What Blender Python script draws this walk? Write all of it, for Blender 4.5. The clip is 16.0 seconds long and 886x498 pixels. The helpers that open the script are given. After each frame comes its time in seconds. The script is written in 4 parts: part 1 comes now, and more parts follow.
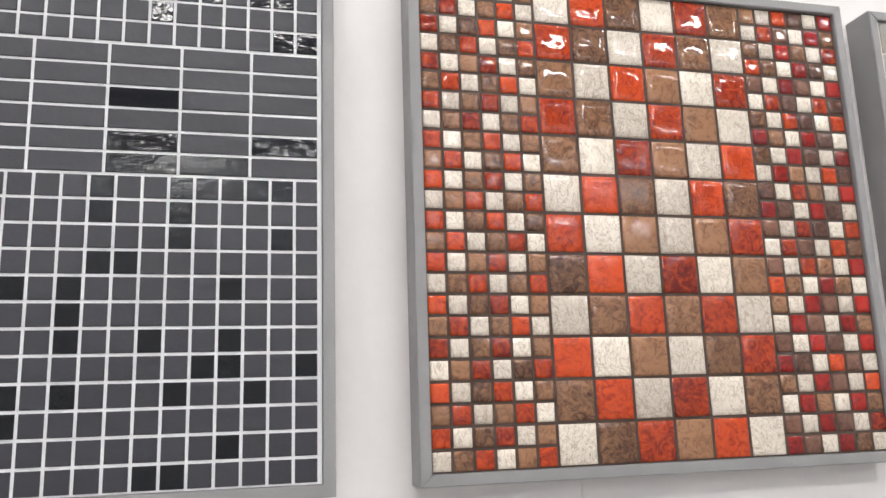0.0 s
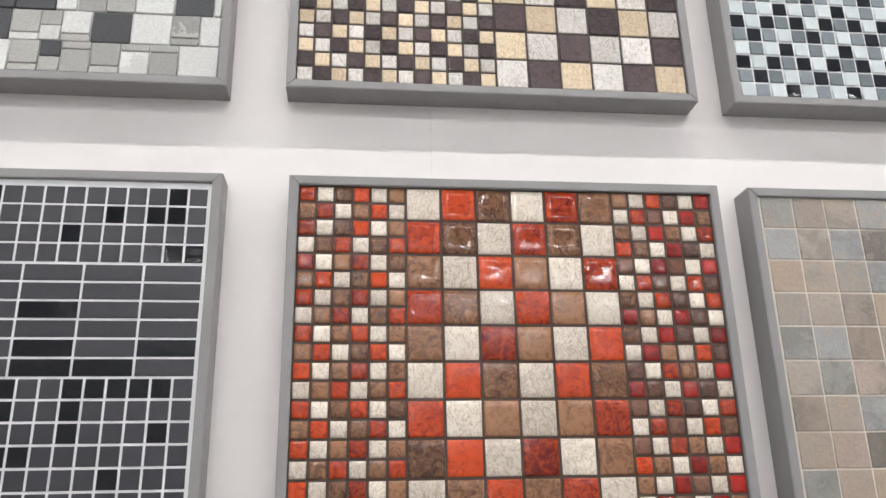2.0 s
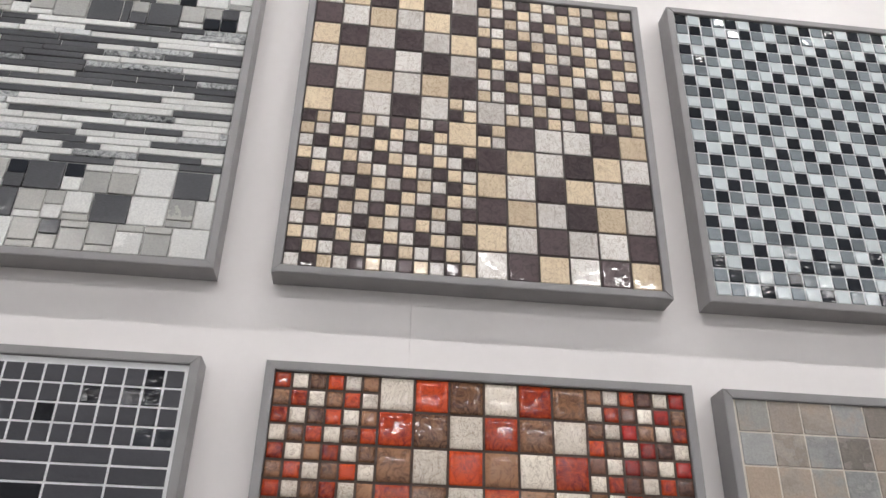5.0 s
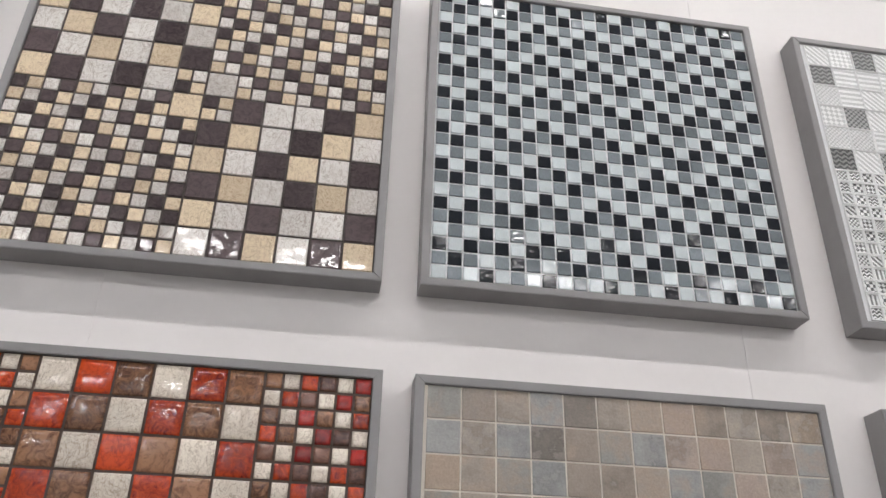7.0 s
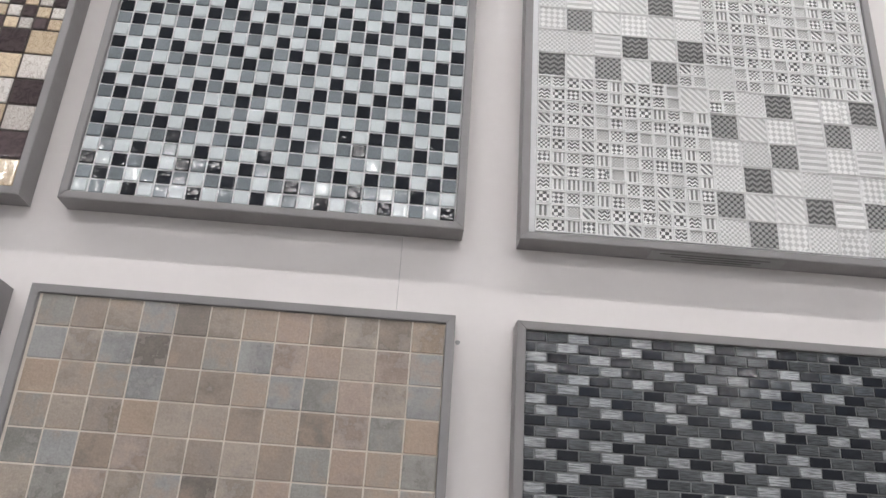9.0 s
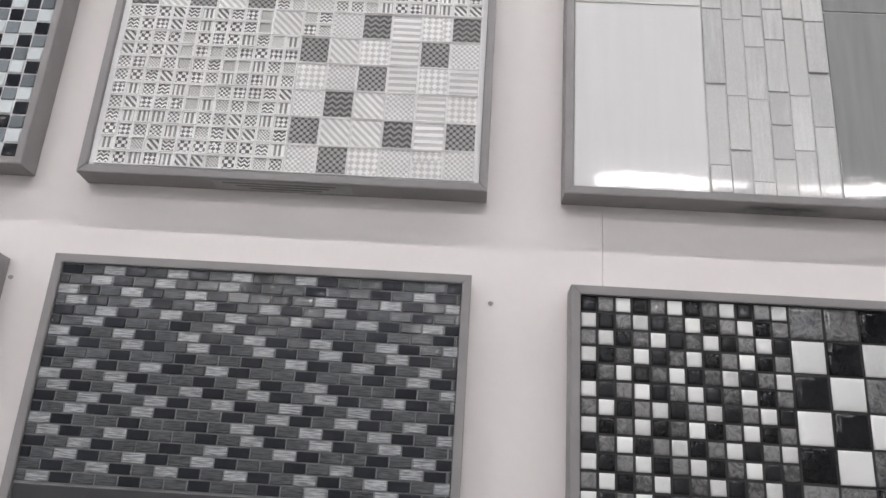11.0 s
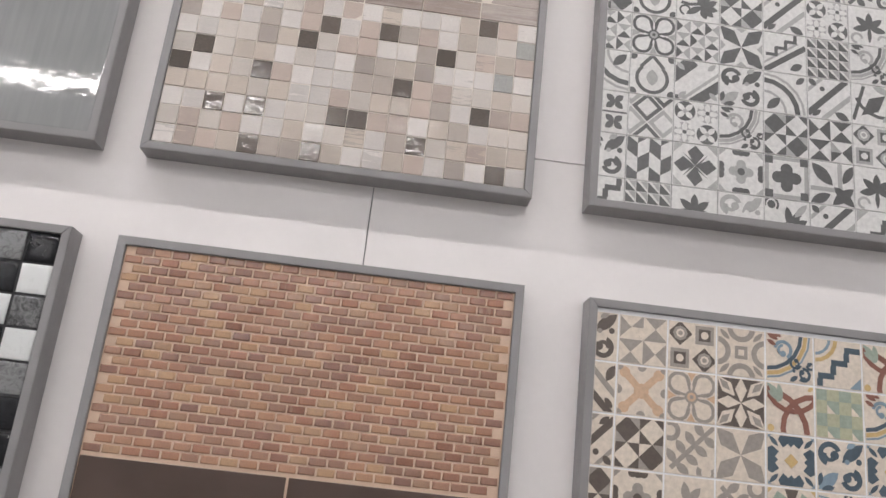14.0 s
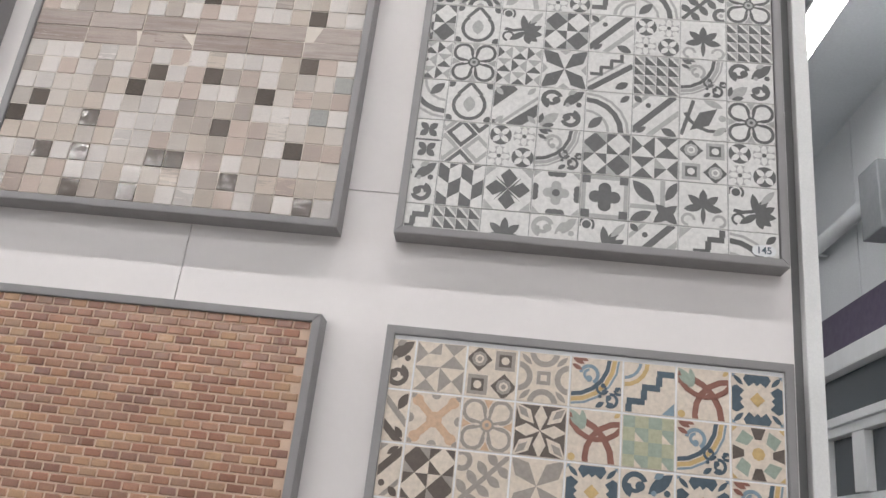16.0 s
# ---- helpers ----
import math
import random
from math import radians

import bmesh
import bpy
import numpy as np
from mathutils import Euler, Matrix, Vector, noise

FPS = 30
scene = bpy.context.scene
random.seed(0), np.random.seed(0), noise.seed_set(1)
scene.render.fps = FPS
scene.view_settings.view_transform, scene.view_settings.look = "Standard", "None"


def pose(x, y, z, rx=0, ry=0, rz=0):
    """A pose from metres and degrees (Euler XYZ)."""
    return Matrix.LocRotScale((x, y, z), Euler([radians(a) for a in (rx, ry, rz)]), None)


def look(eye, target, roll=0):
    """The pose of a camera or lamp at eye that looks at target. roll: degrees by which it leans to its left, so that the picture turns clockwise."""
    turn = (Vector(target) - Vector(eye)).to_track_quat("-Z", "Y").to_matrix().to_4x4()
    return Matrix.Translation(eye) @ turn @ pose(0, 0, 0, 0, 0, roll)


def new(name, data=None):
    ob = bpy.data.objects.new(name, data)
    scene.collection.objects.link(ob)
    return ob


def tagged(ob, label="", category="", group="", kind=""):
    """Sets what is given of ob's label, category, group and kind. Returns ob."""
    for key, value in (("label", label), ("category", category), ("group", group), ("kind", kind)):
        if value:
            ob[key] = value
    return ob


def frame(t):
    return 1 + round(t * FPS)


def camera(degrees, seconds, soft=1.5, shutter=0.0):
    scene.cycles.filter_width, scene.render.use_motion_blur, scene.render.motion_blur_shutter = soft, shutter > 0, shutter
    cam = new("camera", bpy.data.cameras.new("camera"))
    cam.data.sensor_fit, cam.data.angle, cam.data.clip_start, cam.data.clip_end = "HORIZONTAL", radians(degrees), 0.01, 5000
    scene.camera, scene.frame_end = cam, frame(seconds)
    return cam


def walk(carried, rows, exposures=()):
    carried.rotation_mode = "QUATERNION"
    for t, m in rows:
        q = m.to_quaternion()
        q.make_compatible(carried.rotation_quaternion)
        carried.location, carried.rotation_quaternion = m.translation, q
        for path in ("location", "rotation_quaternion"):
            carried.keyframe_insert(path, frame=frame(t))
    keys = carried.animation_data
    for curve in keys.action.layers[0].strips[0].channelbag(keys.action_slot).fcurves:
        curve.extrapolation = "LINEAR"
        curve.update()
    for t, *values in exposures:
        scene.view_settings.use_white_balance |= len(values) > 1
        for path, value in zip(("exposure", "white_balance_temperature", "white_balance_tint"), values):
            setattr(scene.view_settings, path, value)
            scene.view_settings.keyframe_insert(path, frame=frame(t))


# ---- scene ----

import itertools

cam = camera(58.0, 16.0)
PATH = [
    (0, (-0.198, -0.884, 1.318), (0.274, 1.019, 1.715), -1.9),
    (0.5, (-0.079, -0.897, 1.327), (0.353, 1.011, 1.744), -1.7),
    (1, (0.01, -0.949, 1.344), (0.42, 0.934, 1.877), -1.2),
    (1.5, (0.083, -0.997, 1.373), (0.347, 0.911, 1.912), -1.2),
    (2, (0.083, -1.049, 1.401), (0.296, 0.834, 2.042), -1.2),
    (2.5, (0.066, -1.085, 1.403), (0.253, 0.701, 2.282), -1.0),
    (3, (0.065, -1.121, 1.457), (0.235, 0.625, 2.418), -0.5),
    (3.2, (0.064, -1.123, 1.47), (0.227, 0.588, 2.493), -0.0),
    (5.3, (0.16, -1.089, 1.466), (0.351, 0.683, 2.375), 2.0),
    (5.5, (0.2, -1.072, 1.466), (0.45, 0.719, 2.321), 2.5),
    (6, (0.33, -1.044, 1.473), (0.645, 0.725, 2.351), 5.2),
    (6.5, (0.454, -1.033, 1.458), (0.752, 0.694, 2.422), 4.3),
    (7, (0.539, -1.094, 1.474), (0.788, 0.648, 2.424), 1.6),
    (7.5, (0.673, -1.187, 1.483), (0.883, 0.582, 2.394), 1.7),
    (8, (0.819, -1.215, 1.481), (1.032, 0.609, 2.273), 1.7),
    (8.5, (1.047, -1.149, 1.495), (1.174, 0.698, 2.253), 3.5),
    (9, (1.229, -1.155, 1.479), (1.292, 0.685, 2.261), 3.8),
    (9.2, (1.317, -1.163, 1.493), (1.37, 0.679, 2.27), 2.9),
    (11.3, (2.147, -1.129, 1.499), (2.054, 0.766, 2.132), 4.0),
    (11.5, (2.239, -1.14, 1.505), (2.139, 0.766, 2.104), 4.0),
    (12, (2.459, -1.128, 1.518), (2.494, 0.803, 2.035), 4.4),
    (12.5, (2.677, -1.129, 1.491), (2.677, 0.795, 2.037), 4.6),
    (13, (2.896, -1.178, 1.475), (2.903, 0.726, 2.088), 4.6),
    (13.5, (3.161, -1.228, 1.506), (3.27, 0.687, 2.071), 5.2),
    (14, (3.306, -1.225, 1.536), (3.4, 0.693, 2.098), 6.4),
    (14.5, (3.463, -1.229, 1.545), (3.554, 0.685, 2.115), 7.2),
    (15, (3.647, -1.223, 1.536), (3.607, 0.69, 2.12), 8.1),
    (15.5, (3.73, -1.192, 1.533), (3.628, 0.707, 2.153), 7.5),
    (16, (3.779, -1.214, 1.536), (3.626, 0.659, 2.221), 6.8),
]
walk(cam, [(t, look(eye, target, roll)) for t, eye, target, roll in PATH], [(0.0, 0.34, 6500, 10), (0.5, 0.42, 6500, 10), (1.0, 0.22, 6500, 10), (1.5, 0.19, 6500, 10), (2.0, 0.14, 6500, 10), (2.5, 0.02, 6500, 10), (3.0, -0.20, 6450, 10), (5.3, -0.24, 6500, 11.5), (6.2, -0.25, 6500, 11.5), (7.0, -0.33, 6500, 11.5), (9.0, -0.31, 6500, 12.5), (11.5, -0.29, 6500, 14), (13.0, -0.22, 6600, 14), (16.0, -0.19, 6500, 11.5)])

# ---- world and light ----
world = bpy.data.worlds.new("sky")
scene.world = world
world.use_nodes = True
wn = world.node_tree.nodes
sky = wn.new("ShaderNodeTexSky")
sky.sky_type, sky.sun_disc = "NISHITA", False
sky.sun_elevation, sky.sun_rotation = radians(40), radians(200)
world.node_tree.links.new(sky.outputs[0], wn["Background"].inputs[0])
wn["Background"].inputs[1].default_value = 0.12
LAMP_POWER = 12.5
TUBE_GLOW = 30.0
LAMP_Z = 4.2
WALL_Y = 0.042          # face of the display wall; tile faces lie at y = 0


# ---- materials ----
class Nodes:
    """Short way to wire a node material."""

    def __init__(self, name):
        self.mat = bpy.data.materials.new(name)
        self.mat.use_nodes = True
        self.tree = self.mat.node_tree
        self.bsdf = self.tree.nodes["Principled BSDF"]

    def add(self, kind, **values):
        node = self.tree.nodes.new(kind)
        for key, value in values.items():
            setattr(node, key, value)
        return node

    def link(self, a, b):
        self.tree.links.new(a, b)

    def position(self, scale=(1, 1, 1), turn=(0, 0, 0)):
        geo = self.add("ShaderNodeNewGeometry")
        mapping = self.add("ShaderNodeMapping")
        mapping.inputs["Scale"].default_value = scale
        mapping.inputs["Rotation"].default_value = [radians(a) for a in turn]
        self.link(geo.outputs["Position"], mapping.inputs["Vector"])
        return mapping.outputs[0]

    def noise(self, scale, detail=4.0, rough=0.55, stretch=(1, 1, 1), twist=0.0, vector=None):
        node = self.add("ShaderNodeTexNoise")
        node.inputs["Scale"].default_value = scale
        node.inputs["Detail"].default_value = detail
        node.inputs["Roughness"].default_value = rough
        node.inputs["Distortion"].default_value = twist
        self.link(vector or self.position(stretch), node.inputs["Vector"])
        return node.outputs["Fac"]

    def ramp(self, fac, *stops, steps=False):
        node = self.add("ShaderNodeValToRGB")
        el = node.color_ramp.elements
        if steps:
            node.color_ramp.interpolation = "CONSTANT"
        while len(el) < len(stops):
            el.new(0.5)
        for e, (at, colour) in zip(el, stops):
            e.position = at
            e.color = (*colour, 1) if len(colour) == 3 else colour
        self.link(fac, node.inputs[0])
        return node.outputs["Color"]

    def math(self, op, a, b=0.0):
        node = self.add("ShaderNodeMath", operation=op)
        for i, v in enumerate((a, b)):
            if isinstance(v, (int, float)):
                node.inputs[i].default_value = v
            else:
                self.link(v, node.inputs[i])
        return node.outputs[0]

    def mix(self, fac, a, b, blend="MIX"):
        node = self.add("ShaderNodeMix", data_type="RGBA", blend_type=blend)
        for i, v in ((0, fac), (6, a), (7, b)):
            if isinstance(v, (int, float)):
                node.inputs[i].default_value = v
            elif isinstance(v, tuple):
                node.inputs[i].default_value = (*v, 1)
            else:
                self.link(v, node.inputs[i])
        return node.outputs[2]

    def chance(self):
        """A random number for each piece."""
        info = self.add("ShaderNodeObjectInfo")
        geo = self.add("ShaderNodeNewGeometry")
        return self.math("FRACT", self.math("ADD", info.outputs["Random"], geo.outputs["Random Per Island"]))

    def bump(self, height, distance, strength=1.0):
        node = self.add("ShaderNodeBump")
        node.inputs["Strength"].default_value = strength
        node.inputs["Distance"].default_value = distance
        self.link(height, node.inputs["Height"])
        self.link(node.outputs[0], self.bsdf.inputs["Normal"])

    def done(self, colour=None, rough=0.5, metal=0.0, coat=0.0, ior=1.5):
        b = self.bsdf
        if isinstance(colour, tuple):
            b.inputs["Base Color"].default_value = (*colour, 1)
        elif colour is not None:
            self.link(colour, b.inputs["Base Color"])
        if isinstance(rough, (int, float)):
            b.inputs["Roughness"].default_value = rough
        else:
            self.link(rough, b.inputs["Roughness"])
        b.inputs["Metallic"].default_value = metal
        b.inputs["Coat Weight"].default_value = coat
        b.inputs["Coat Roughness"].default_value = 0.04
        b.inputs["IOR"].default_value = ior
        return self.mat


def tone(c, k):
    return tuple(min(1.0, v * k) for v in c)


def crackle_glass(name, light, dark, rough=0.1, cover=0.5, veins=None, ior=1.5):
    """Glossy glass tile with mottled foil under it, and fine cracks."""
    n = Nodes(name)
    fac = n.math("ADD", n.noise(70, 6, 0.70, twist=1.8), n.math("MULTIPLY", n.math("SUBTRACT", n.chance(), 0.5), 0.18))
    colour = n.ramp(fac, (cover - 0.17, dark), (cover + 0.1, light))
    if veins:
        lines = n.noise(42, 4, 0.6, twist=2.2, stretch=(1.3, 1, 0.8))
        near = n.math("ABSOLUTE", n.math("SUBTRACT", lines, 0.5))
        colour = n.mix(n.ramp(near, (0.0, (0.85, 0.85, 0.85)), (0.028, (0, 0, 0))), colour, veins)
        finer = n.math("ABSOLUTE", n.math("SUBTRACT", n.noise(110, 3, 0.6, twist=1.8), 0.5))
        colour = n.mix(n.ramp(finer, (0.0, (0.55, 0.55, 0.55)), (0.03, (0, 0, 0))), colour, veins)
    shade = n.ramp(n.chance(), (0.0, (0.78, 0.78, 0.78)), (1.0, (1.1, 1.1, 1.1)))
    colour = n.mix(1.0, colour, shade, "MULTIPLY")
    n.bump(n.noise(34, 1.5), 0.0024, 0.30)
    return n.done(colour, rough, ior=ior)


def plain_glass(name, base, rough=0.06, spread=0.15, streak=0.1, stretch=(1, 1, 8), ior=1.5):
    n = Nodes(name)
    shade = n.ramp(n.chance(), (0.0, tone(base, 1 - spread)), (1.0, tone(base, 1 + spread)))
    colour = n.mix(streak, shade, n.ramp(n.noise(160, 3, stretch=stretch), (0.36, tone(base, 0.35)), (0.66, tone(base, 1.9))))
    n.bump(n.noise(58, 2), 0.0020, 0.26)
    return n.done(colour, rough, ior=ior)


def stone_mix(name, colours, rough=0.55, grain=60, spread=0.5, bump=0.0012, stretch=(1, 1, 1), coat=0.0):
    """A row of stone colours, one picked for each piece and clouded within it."""
    n = Nodes(name)
    pick = n.math("FRACT", n.math("ADD", n.chance(), n.math("MULTIPLY", n.math("SUBTRACT", n.noise(grain * 0.35, 5, 0.6, stretch), 0.5), spread)))
    stops = [(i / max(1, len(colours) - 1), c) for i, c in enumerate(colours)]
    colour = n.ramp(pick, *stops)
    fine = n.ramp(n.noise(grain * 5, 5, 0.7, stretch), (0.25, (0.72, 0.72, 0.72)), (0.7, (1.1, 1.1, 1.1)))
    colour = n.mix(1.0, colour, fine, "MULTIPLY")
    n.bump(n.noise(grain * 2.2, 5, 0.6, stretch), bump, 0.6)
    return n.done(colour, rough, coat=coat)


def painted(name, base, rough=0.5, wear=0.06, scale=9, relief=0.0004, grain=(1, 1, 1), fine=0.05):
    n = Nodes(name)
    big = n.ramp(n.noise(scale, 5, 0.6), (0.3, tone(base, 1 - wear)), (0.7, tone(base, 1 + wear)))
    speck = n.ramp(n.noise(scale * 40, 3, 0.6, grain), (0.3, (1 - fine,) * 3), (0.7, (1 + fine * 0.6,) * 3))
    if relief:
        n.bump(n.noise(scale * 55, 3, 0.5, grain), relief, 0.5)
    return n.done(n.mix(1.0, big, speck, "MULTIPLY"), n.ramp(n.noise(scale * 3), (0.3, (rough * 0.85,) * 3), (0.7, (rough * 1.15,) * 3)))


def relief_white(name, style, base, low, size=0.0048):
    """White or dark relief tile with a small pressed pattern."""
    n = Nodes(name)
    k = 1.0 / size
    if style == "dots":
        vec = n.position((k, k, k), (0, 45, 0))
        tex = n.add("ShaderNodeTexVoronoi", feature="F1")
        tex.inputs["Scale"].default_value = 1.0
        tex.inputs["Randomness"].default_value = 0.0
        n.link(vec, tex.inputs["Vector"])
        h = n.ramp(tex.outputs["Distance"], (0.38, (1, 1, 1)), (0.5, (0, 0, 0)))
    elif style in ("lines", "diagonal", "bars"):
        tex = n.add("ShaderNodeTexWave", wave_type="BANDS", bands_direction="X")
        tex.inputs["Scale"].default_value = k * 0.16
        tex.inputs["Distortion"].default_value = 0.6 if style == "bars" else 0.0
        tex.inputs["Detail Scale"].default_value = 30
        n.link(n.position((1, 1, 1), (0, 45 if style == "diagonal" else (0 if style == "lines" else 90), 0)), tex.inputs["Vector"])
        h = n.ramp(tex.outputs["Fac"], (0.42, (0, 0, 0)), (0.58, (1, 1, 1)))
    elif style == "zigzag":
        geo = n.add("ShaderNodeNewGeometry")
        sep = n.add("ShaderNodeSeparateXYZ")
        n.link(geo.outputs["Position"], sep.inputs[0])
        saw = n.math("PINGPONG", n.math("MULTIPLY", sep.outputs["X"], k), 1.0)
        v = n.math("FRACT", n.math("ADD", n.math("MULTIPLY", sep.outputs["Z"], k * 0.7), n.math("MULTIPLY", saw, 0.6)))
        h = n.ramp(v, (0.45, (0, 0, 0)), (0.55, (1, 1, 1)))
    else:
        tex = n.add("ShaderNodeTexChecker")
        tex.inputs["Scale"].default_value = k * 0.8
        n.link(n.position((1, 0.0001, 1), (0, 45 if style == "diamonds" else 0, 0)), tex.inputs["Vector"])
        h = tex.outputs["Fac"]
    cloud = n.noise(30, 4)
    colour = n.mix(h, n.mix(cloud, tone(low, 0.8), low), n.mix(cloud, tone(base, 0.9), base))
    shade = n.ramp(n.chance(), (0.0, (0.92, 0.92, 0.92)), (1.0, (1.08, 1.08, 1.08)))
    n.bump(h, 0.0014, 1.0)
    return n.done(n.mix(1.0, colour, shade, "MULTIPLY"), 0.33)


def glowing(name, colour, power):
    n = Nodes(name)
    n.bsdf.inputs["Emission Color"].default_value = (*colour, 1)
    n.bsdf.inputs["Emission Strength"].default_value = power
    return n.done((0.8, 0.8, 0.8), 0.5)


def shiny_slab(name, a, b, rough=0.09, stretch=(9, 1, 0.7)):
    n = Nodes(name)
    colour = n.ramp(n.noise(7, 4, 0.5, stretch), (0.3, a), (0.75, b))
    n.bump(n.noise(26, 3), 0.0020, 0.16)
    return n.done(colour, rough, coat=0.3)


M = {}
M["wall"] = painted("warm_white_laminate", (0.80, 0.762, 0.75), 0.42, 0.015, 2, 0.0, fine=0.012)
M["frame"] = painted("grey_lacquer", (0.272, 0.262, 0.263), 0.45, 0.07, 14, 0.0005)
M["post"] = painted("white_aluminium", (0.78, 0.78, 0.77), 0.35, 0.03, 8)
M["groove"] = painted("dark_gap", (0.16, 0.16, 0.16), 0.7)
M["grout_white"] = painted("white_grout", (0.80, 0.80, 0.81), 0.75, 0.04, 30, 0.001)
M["grout_dark"] = painted("dark_grout", (0.065, 0.038, 0.026), 0.7, 0.15, 30, 0.001)
M["grout_brown"] = painted("brown_grout", (0.060, 0.045, 0.040), 0.7, 0.15, 30, 0.001)
M["grout_black"] = painted("black_grout", (0.02, 0.02, 0.022), 0.7, 0.15, 30, 0.001)
M["grout_grey"] = painted("grey_grout", (0.36, 0.36, 0.36), 0.75, 0.06, 30, 0.001)
M["grout_mid"] = painted("mid_grey_grout", (0.20, 0.205, 0.21), 0.75, 0.08, 30, 0.001)
M["grout_pale"] = painted("pale_grout", (0.62, 0.61, 0.60), 0.75, 0.05, 30, 0.001)
M["grout_beige"] = painted("beige_grout", (0.70, 0.64, 0.57), 0.75, 0.05, 30, 0.001)
M["grout_sand"] = painted("sand_grout", (0.62, 0.45, 0.335), 0.75, 0.06, 30, 0.001)
M["red"] = crackle_glass("red_orange_glass", (0.56, 0.068, 0.014), (0.17, 0.012, 0.008), 0.045)
M["red_dark"] = crackle_glass("dark_red_glass", (0.40, 0.020, 0.012), (0.17, 0.009, 0.008), 0.045)
M["brown"] = crackle_glass("brown_marbled_glass", (0.31, 0.155, 0.082), (0.080, 0.035, 0.022), 0.045)
# brown glass again, with the dimming at a slanting view put into its colour
M["brown_dimmed"] = crackle_glass("dimmed_brown_glass", (0.19, 0.09, 0.06), (0.07, 0.032, 0.024), 0.045)
M["cream"] = crackle_glass("cream_cracked_glass", (0.77, 0.69, 0.59), (0.58, 0.48, 0.39), 0.05, 0.4, (0.36, 0.27, 0.20))
M["ivory"] = crackle_glass("ivory_cracked_glass", (0.80, 0.765, 0.725), (0.64, 0.58, 0.53), 0.05, 0.42, (0.38, 0.31, 0.26))
M["honey"] = crackle_glass("honey_glass", (0.82, 0.68, 0.49), (0.70, 0.55, 0.39), 0.05, 0.42, (0.46, 0.32, 0.21))
M["umber"] = crackle_glass("dark_umber_glass", (0.115, 0.086, 0.088), (0.055, 0.040, 0.042), 0.06)
M["white_glass"] = crackle_glass("white_glass", (0.74, 0.75, 0.74), (0.62, 0.63, 0.62), 0.05, 0.35)
M["black_glass"] = crackle_glass("black_glass", (0.015, 0.015, 0.017), (0.006, 0.006, 0.007), 0.06, ior=1.36)
M["smoke_glass"] = crackle_glass("smoky_grey_glass", (0.22, 0.22, 0.22), (0.06, 0.06, 0.06), 0.05)
M["ink"] = plain_glass("ink_grey_ceramic", (0.034, 0.033, 0.041), 0.40, 0.12, 0.12, (1, 1, 9))
M["ink_gloss"] = plain_glass("black_gloss_ceramic", (0.011, 0.011, 0.014), 0.07, 0.2, 0.1, ior=1.4)
for key, c in dict(B=(0.365, 0.363, 0.355), G=(0.33, 0.32, 0.295), K=(0.235, 0.20, 0.172), T=(0.405, 0.345, 0.29), O=(0.44, 0.345, 0.265), P=(0.43, 0.34, 0.285), N=(0.33, 0.272, 0.226)).items():
    c = tone(c, 0.92)
    M["slate_" + key] = stone_mix("slate_tile_" + key.lower(), [tone(c, 0.72), c, tuple(0.45 * a + 0.55 * b for a, b in zip(c, (0.44, 0.33, 0.25))), c, tone(c, 1.14), tuple(0.5 * a + 0.5 * b for a, b in zip(c, (0.27, 0.25, 0.23)))], 0.45, 60, 1.6)
M["pale_glass"] = plain_glass("pale_green_white_glass", (0.66, 0.72, 0.735), 0.025, 0.07, 0.1, (9, 1, 1))
M["mid_glass"] = plain_glass("mid_grey_glass", (0.205, 0.232, 0.25), 0.03, 0.3, 0.25, (9, 1, 1))
M["jet_glass"] = plain_glass("jet_glass", (0.017, 0.019, 0.024), 0.03, 0.2, 0.1, ior=1.36)
M["brush_grey"] = plain_glass("brushed_grey_glass", (0.070, 0.076, 0.080), 0.05, 0.45, 0.8, (0.3, 1, 3.6))
M["brush_light"] = plain_glass("brushed_light_glass", (0.29, 0.303, 0.312), 0.05, 0.45, 0.8, (0.3, 1, 3.6))
M["charcoal"] = shiny_slab("charcoal_slab", (0.030, 0.030, 0.033), (0.056, 0.056, 0.059), 0.25, (1, 1, 1))
M["umber_slab"] = shiny_slab("dark_brown_slab", (0.066, 0.040, 0.030), (0.090, 0.057, 0.044), 0.2, (1, 1, 1))
M["white_slab"] = shiny_slab("white_glazed_slab", (0.74, 0.74, 0.74), (0.77, 0.77, 0.77), 0.05)
M["grey_slab"] = shiny_slab("grey_glazed_slab", (0.265, 0.27, 0.27), (0.33, 0.33, 0.33), 0.05)
M["birch"] = stone_mix("pale_streaked_ceramic", [(0.74, 0.75, 0.74), (0.62, 0.63, 0.62), (0.68, 0.68, 0.67), (0.54, 0.55, 0.55), (0.78, 0.78, 0.77)], 0.18, 60, 0.5, 0.0008, (6, 1, 0.7), 0.3)
M["copper"] = stone_mix("copper_glazed_brick", [(0.25, 0.118, 0.080), (0.42, 0.215, 0.138), (0.31, 0.175, 0.125), (0.47, 0.255, 0.160), (0.28, 0.155, 0.118), (0.40, 0.190, 0.122), (0.50, 0.31, 0.18), (0.34, 0.20, 0.145)], 0.10, 70, 0.12, 0.0006, (4.0, 1, 0.5), 0.4)
M["wood"] = stone_mix("weathered_wood_print", [(0.26, 0.20, 0.175), (0.42, 0.35, 0.31), (0.52, 0.46, 0.42), (0.33, 0.26, 0.225), (0.46, 0.385, 0.34)], 0.3, 50, 0.75, 0.0006, (0.5, 1, 7))
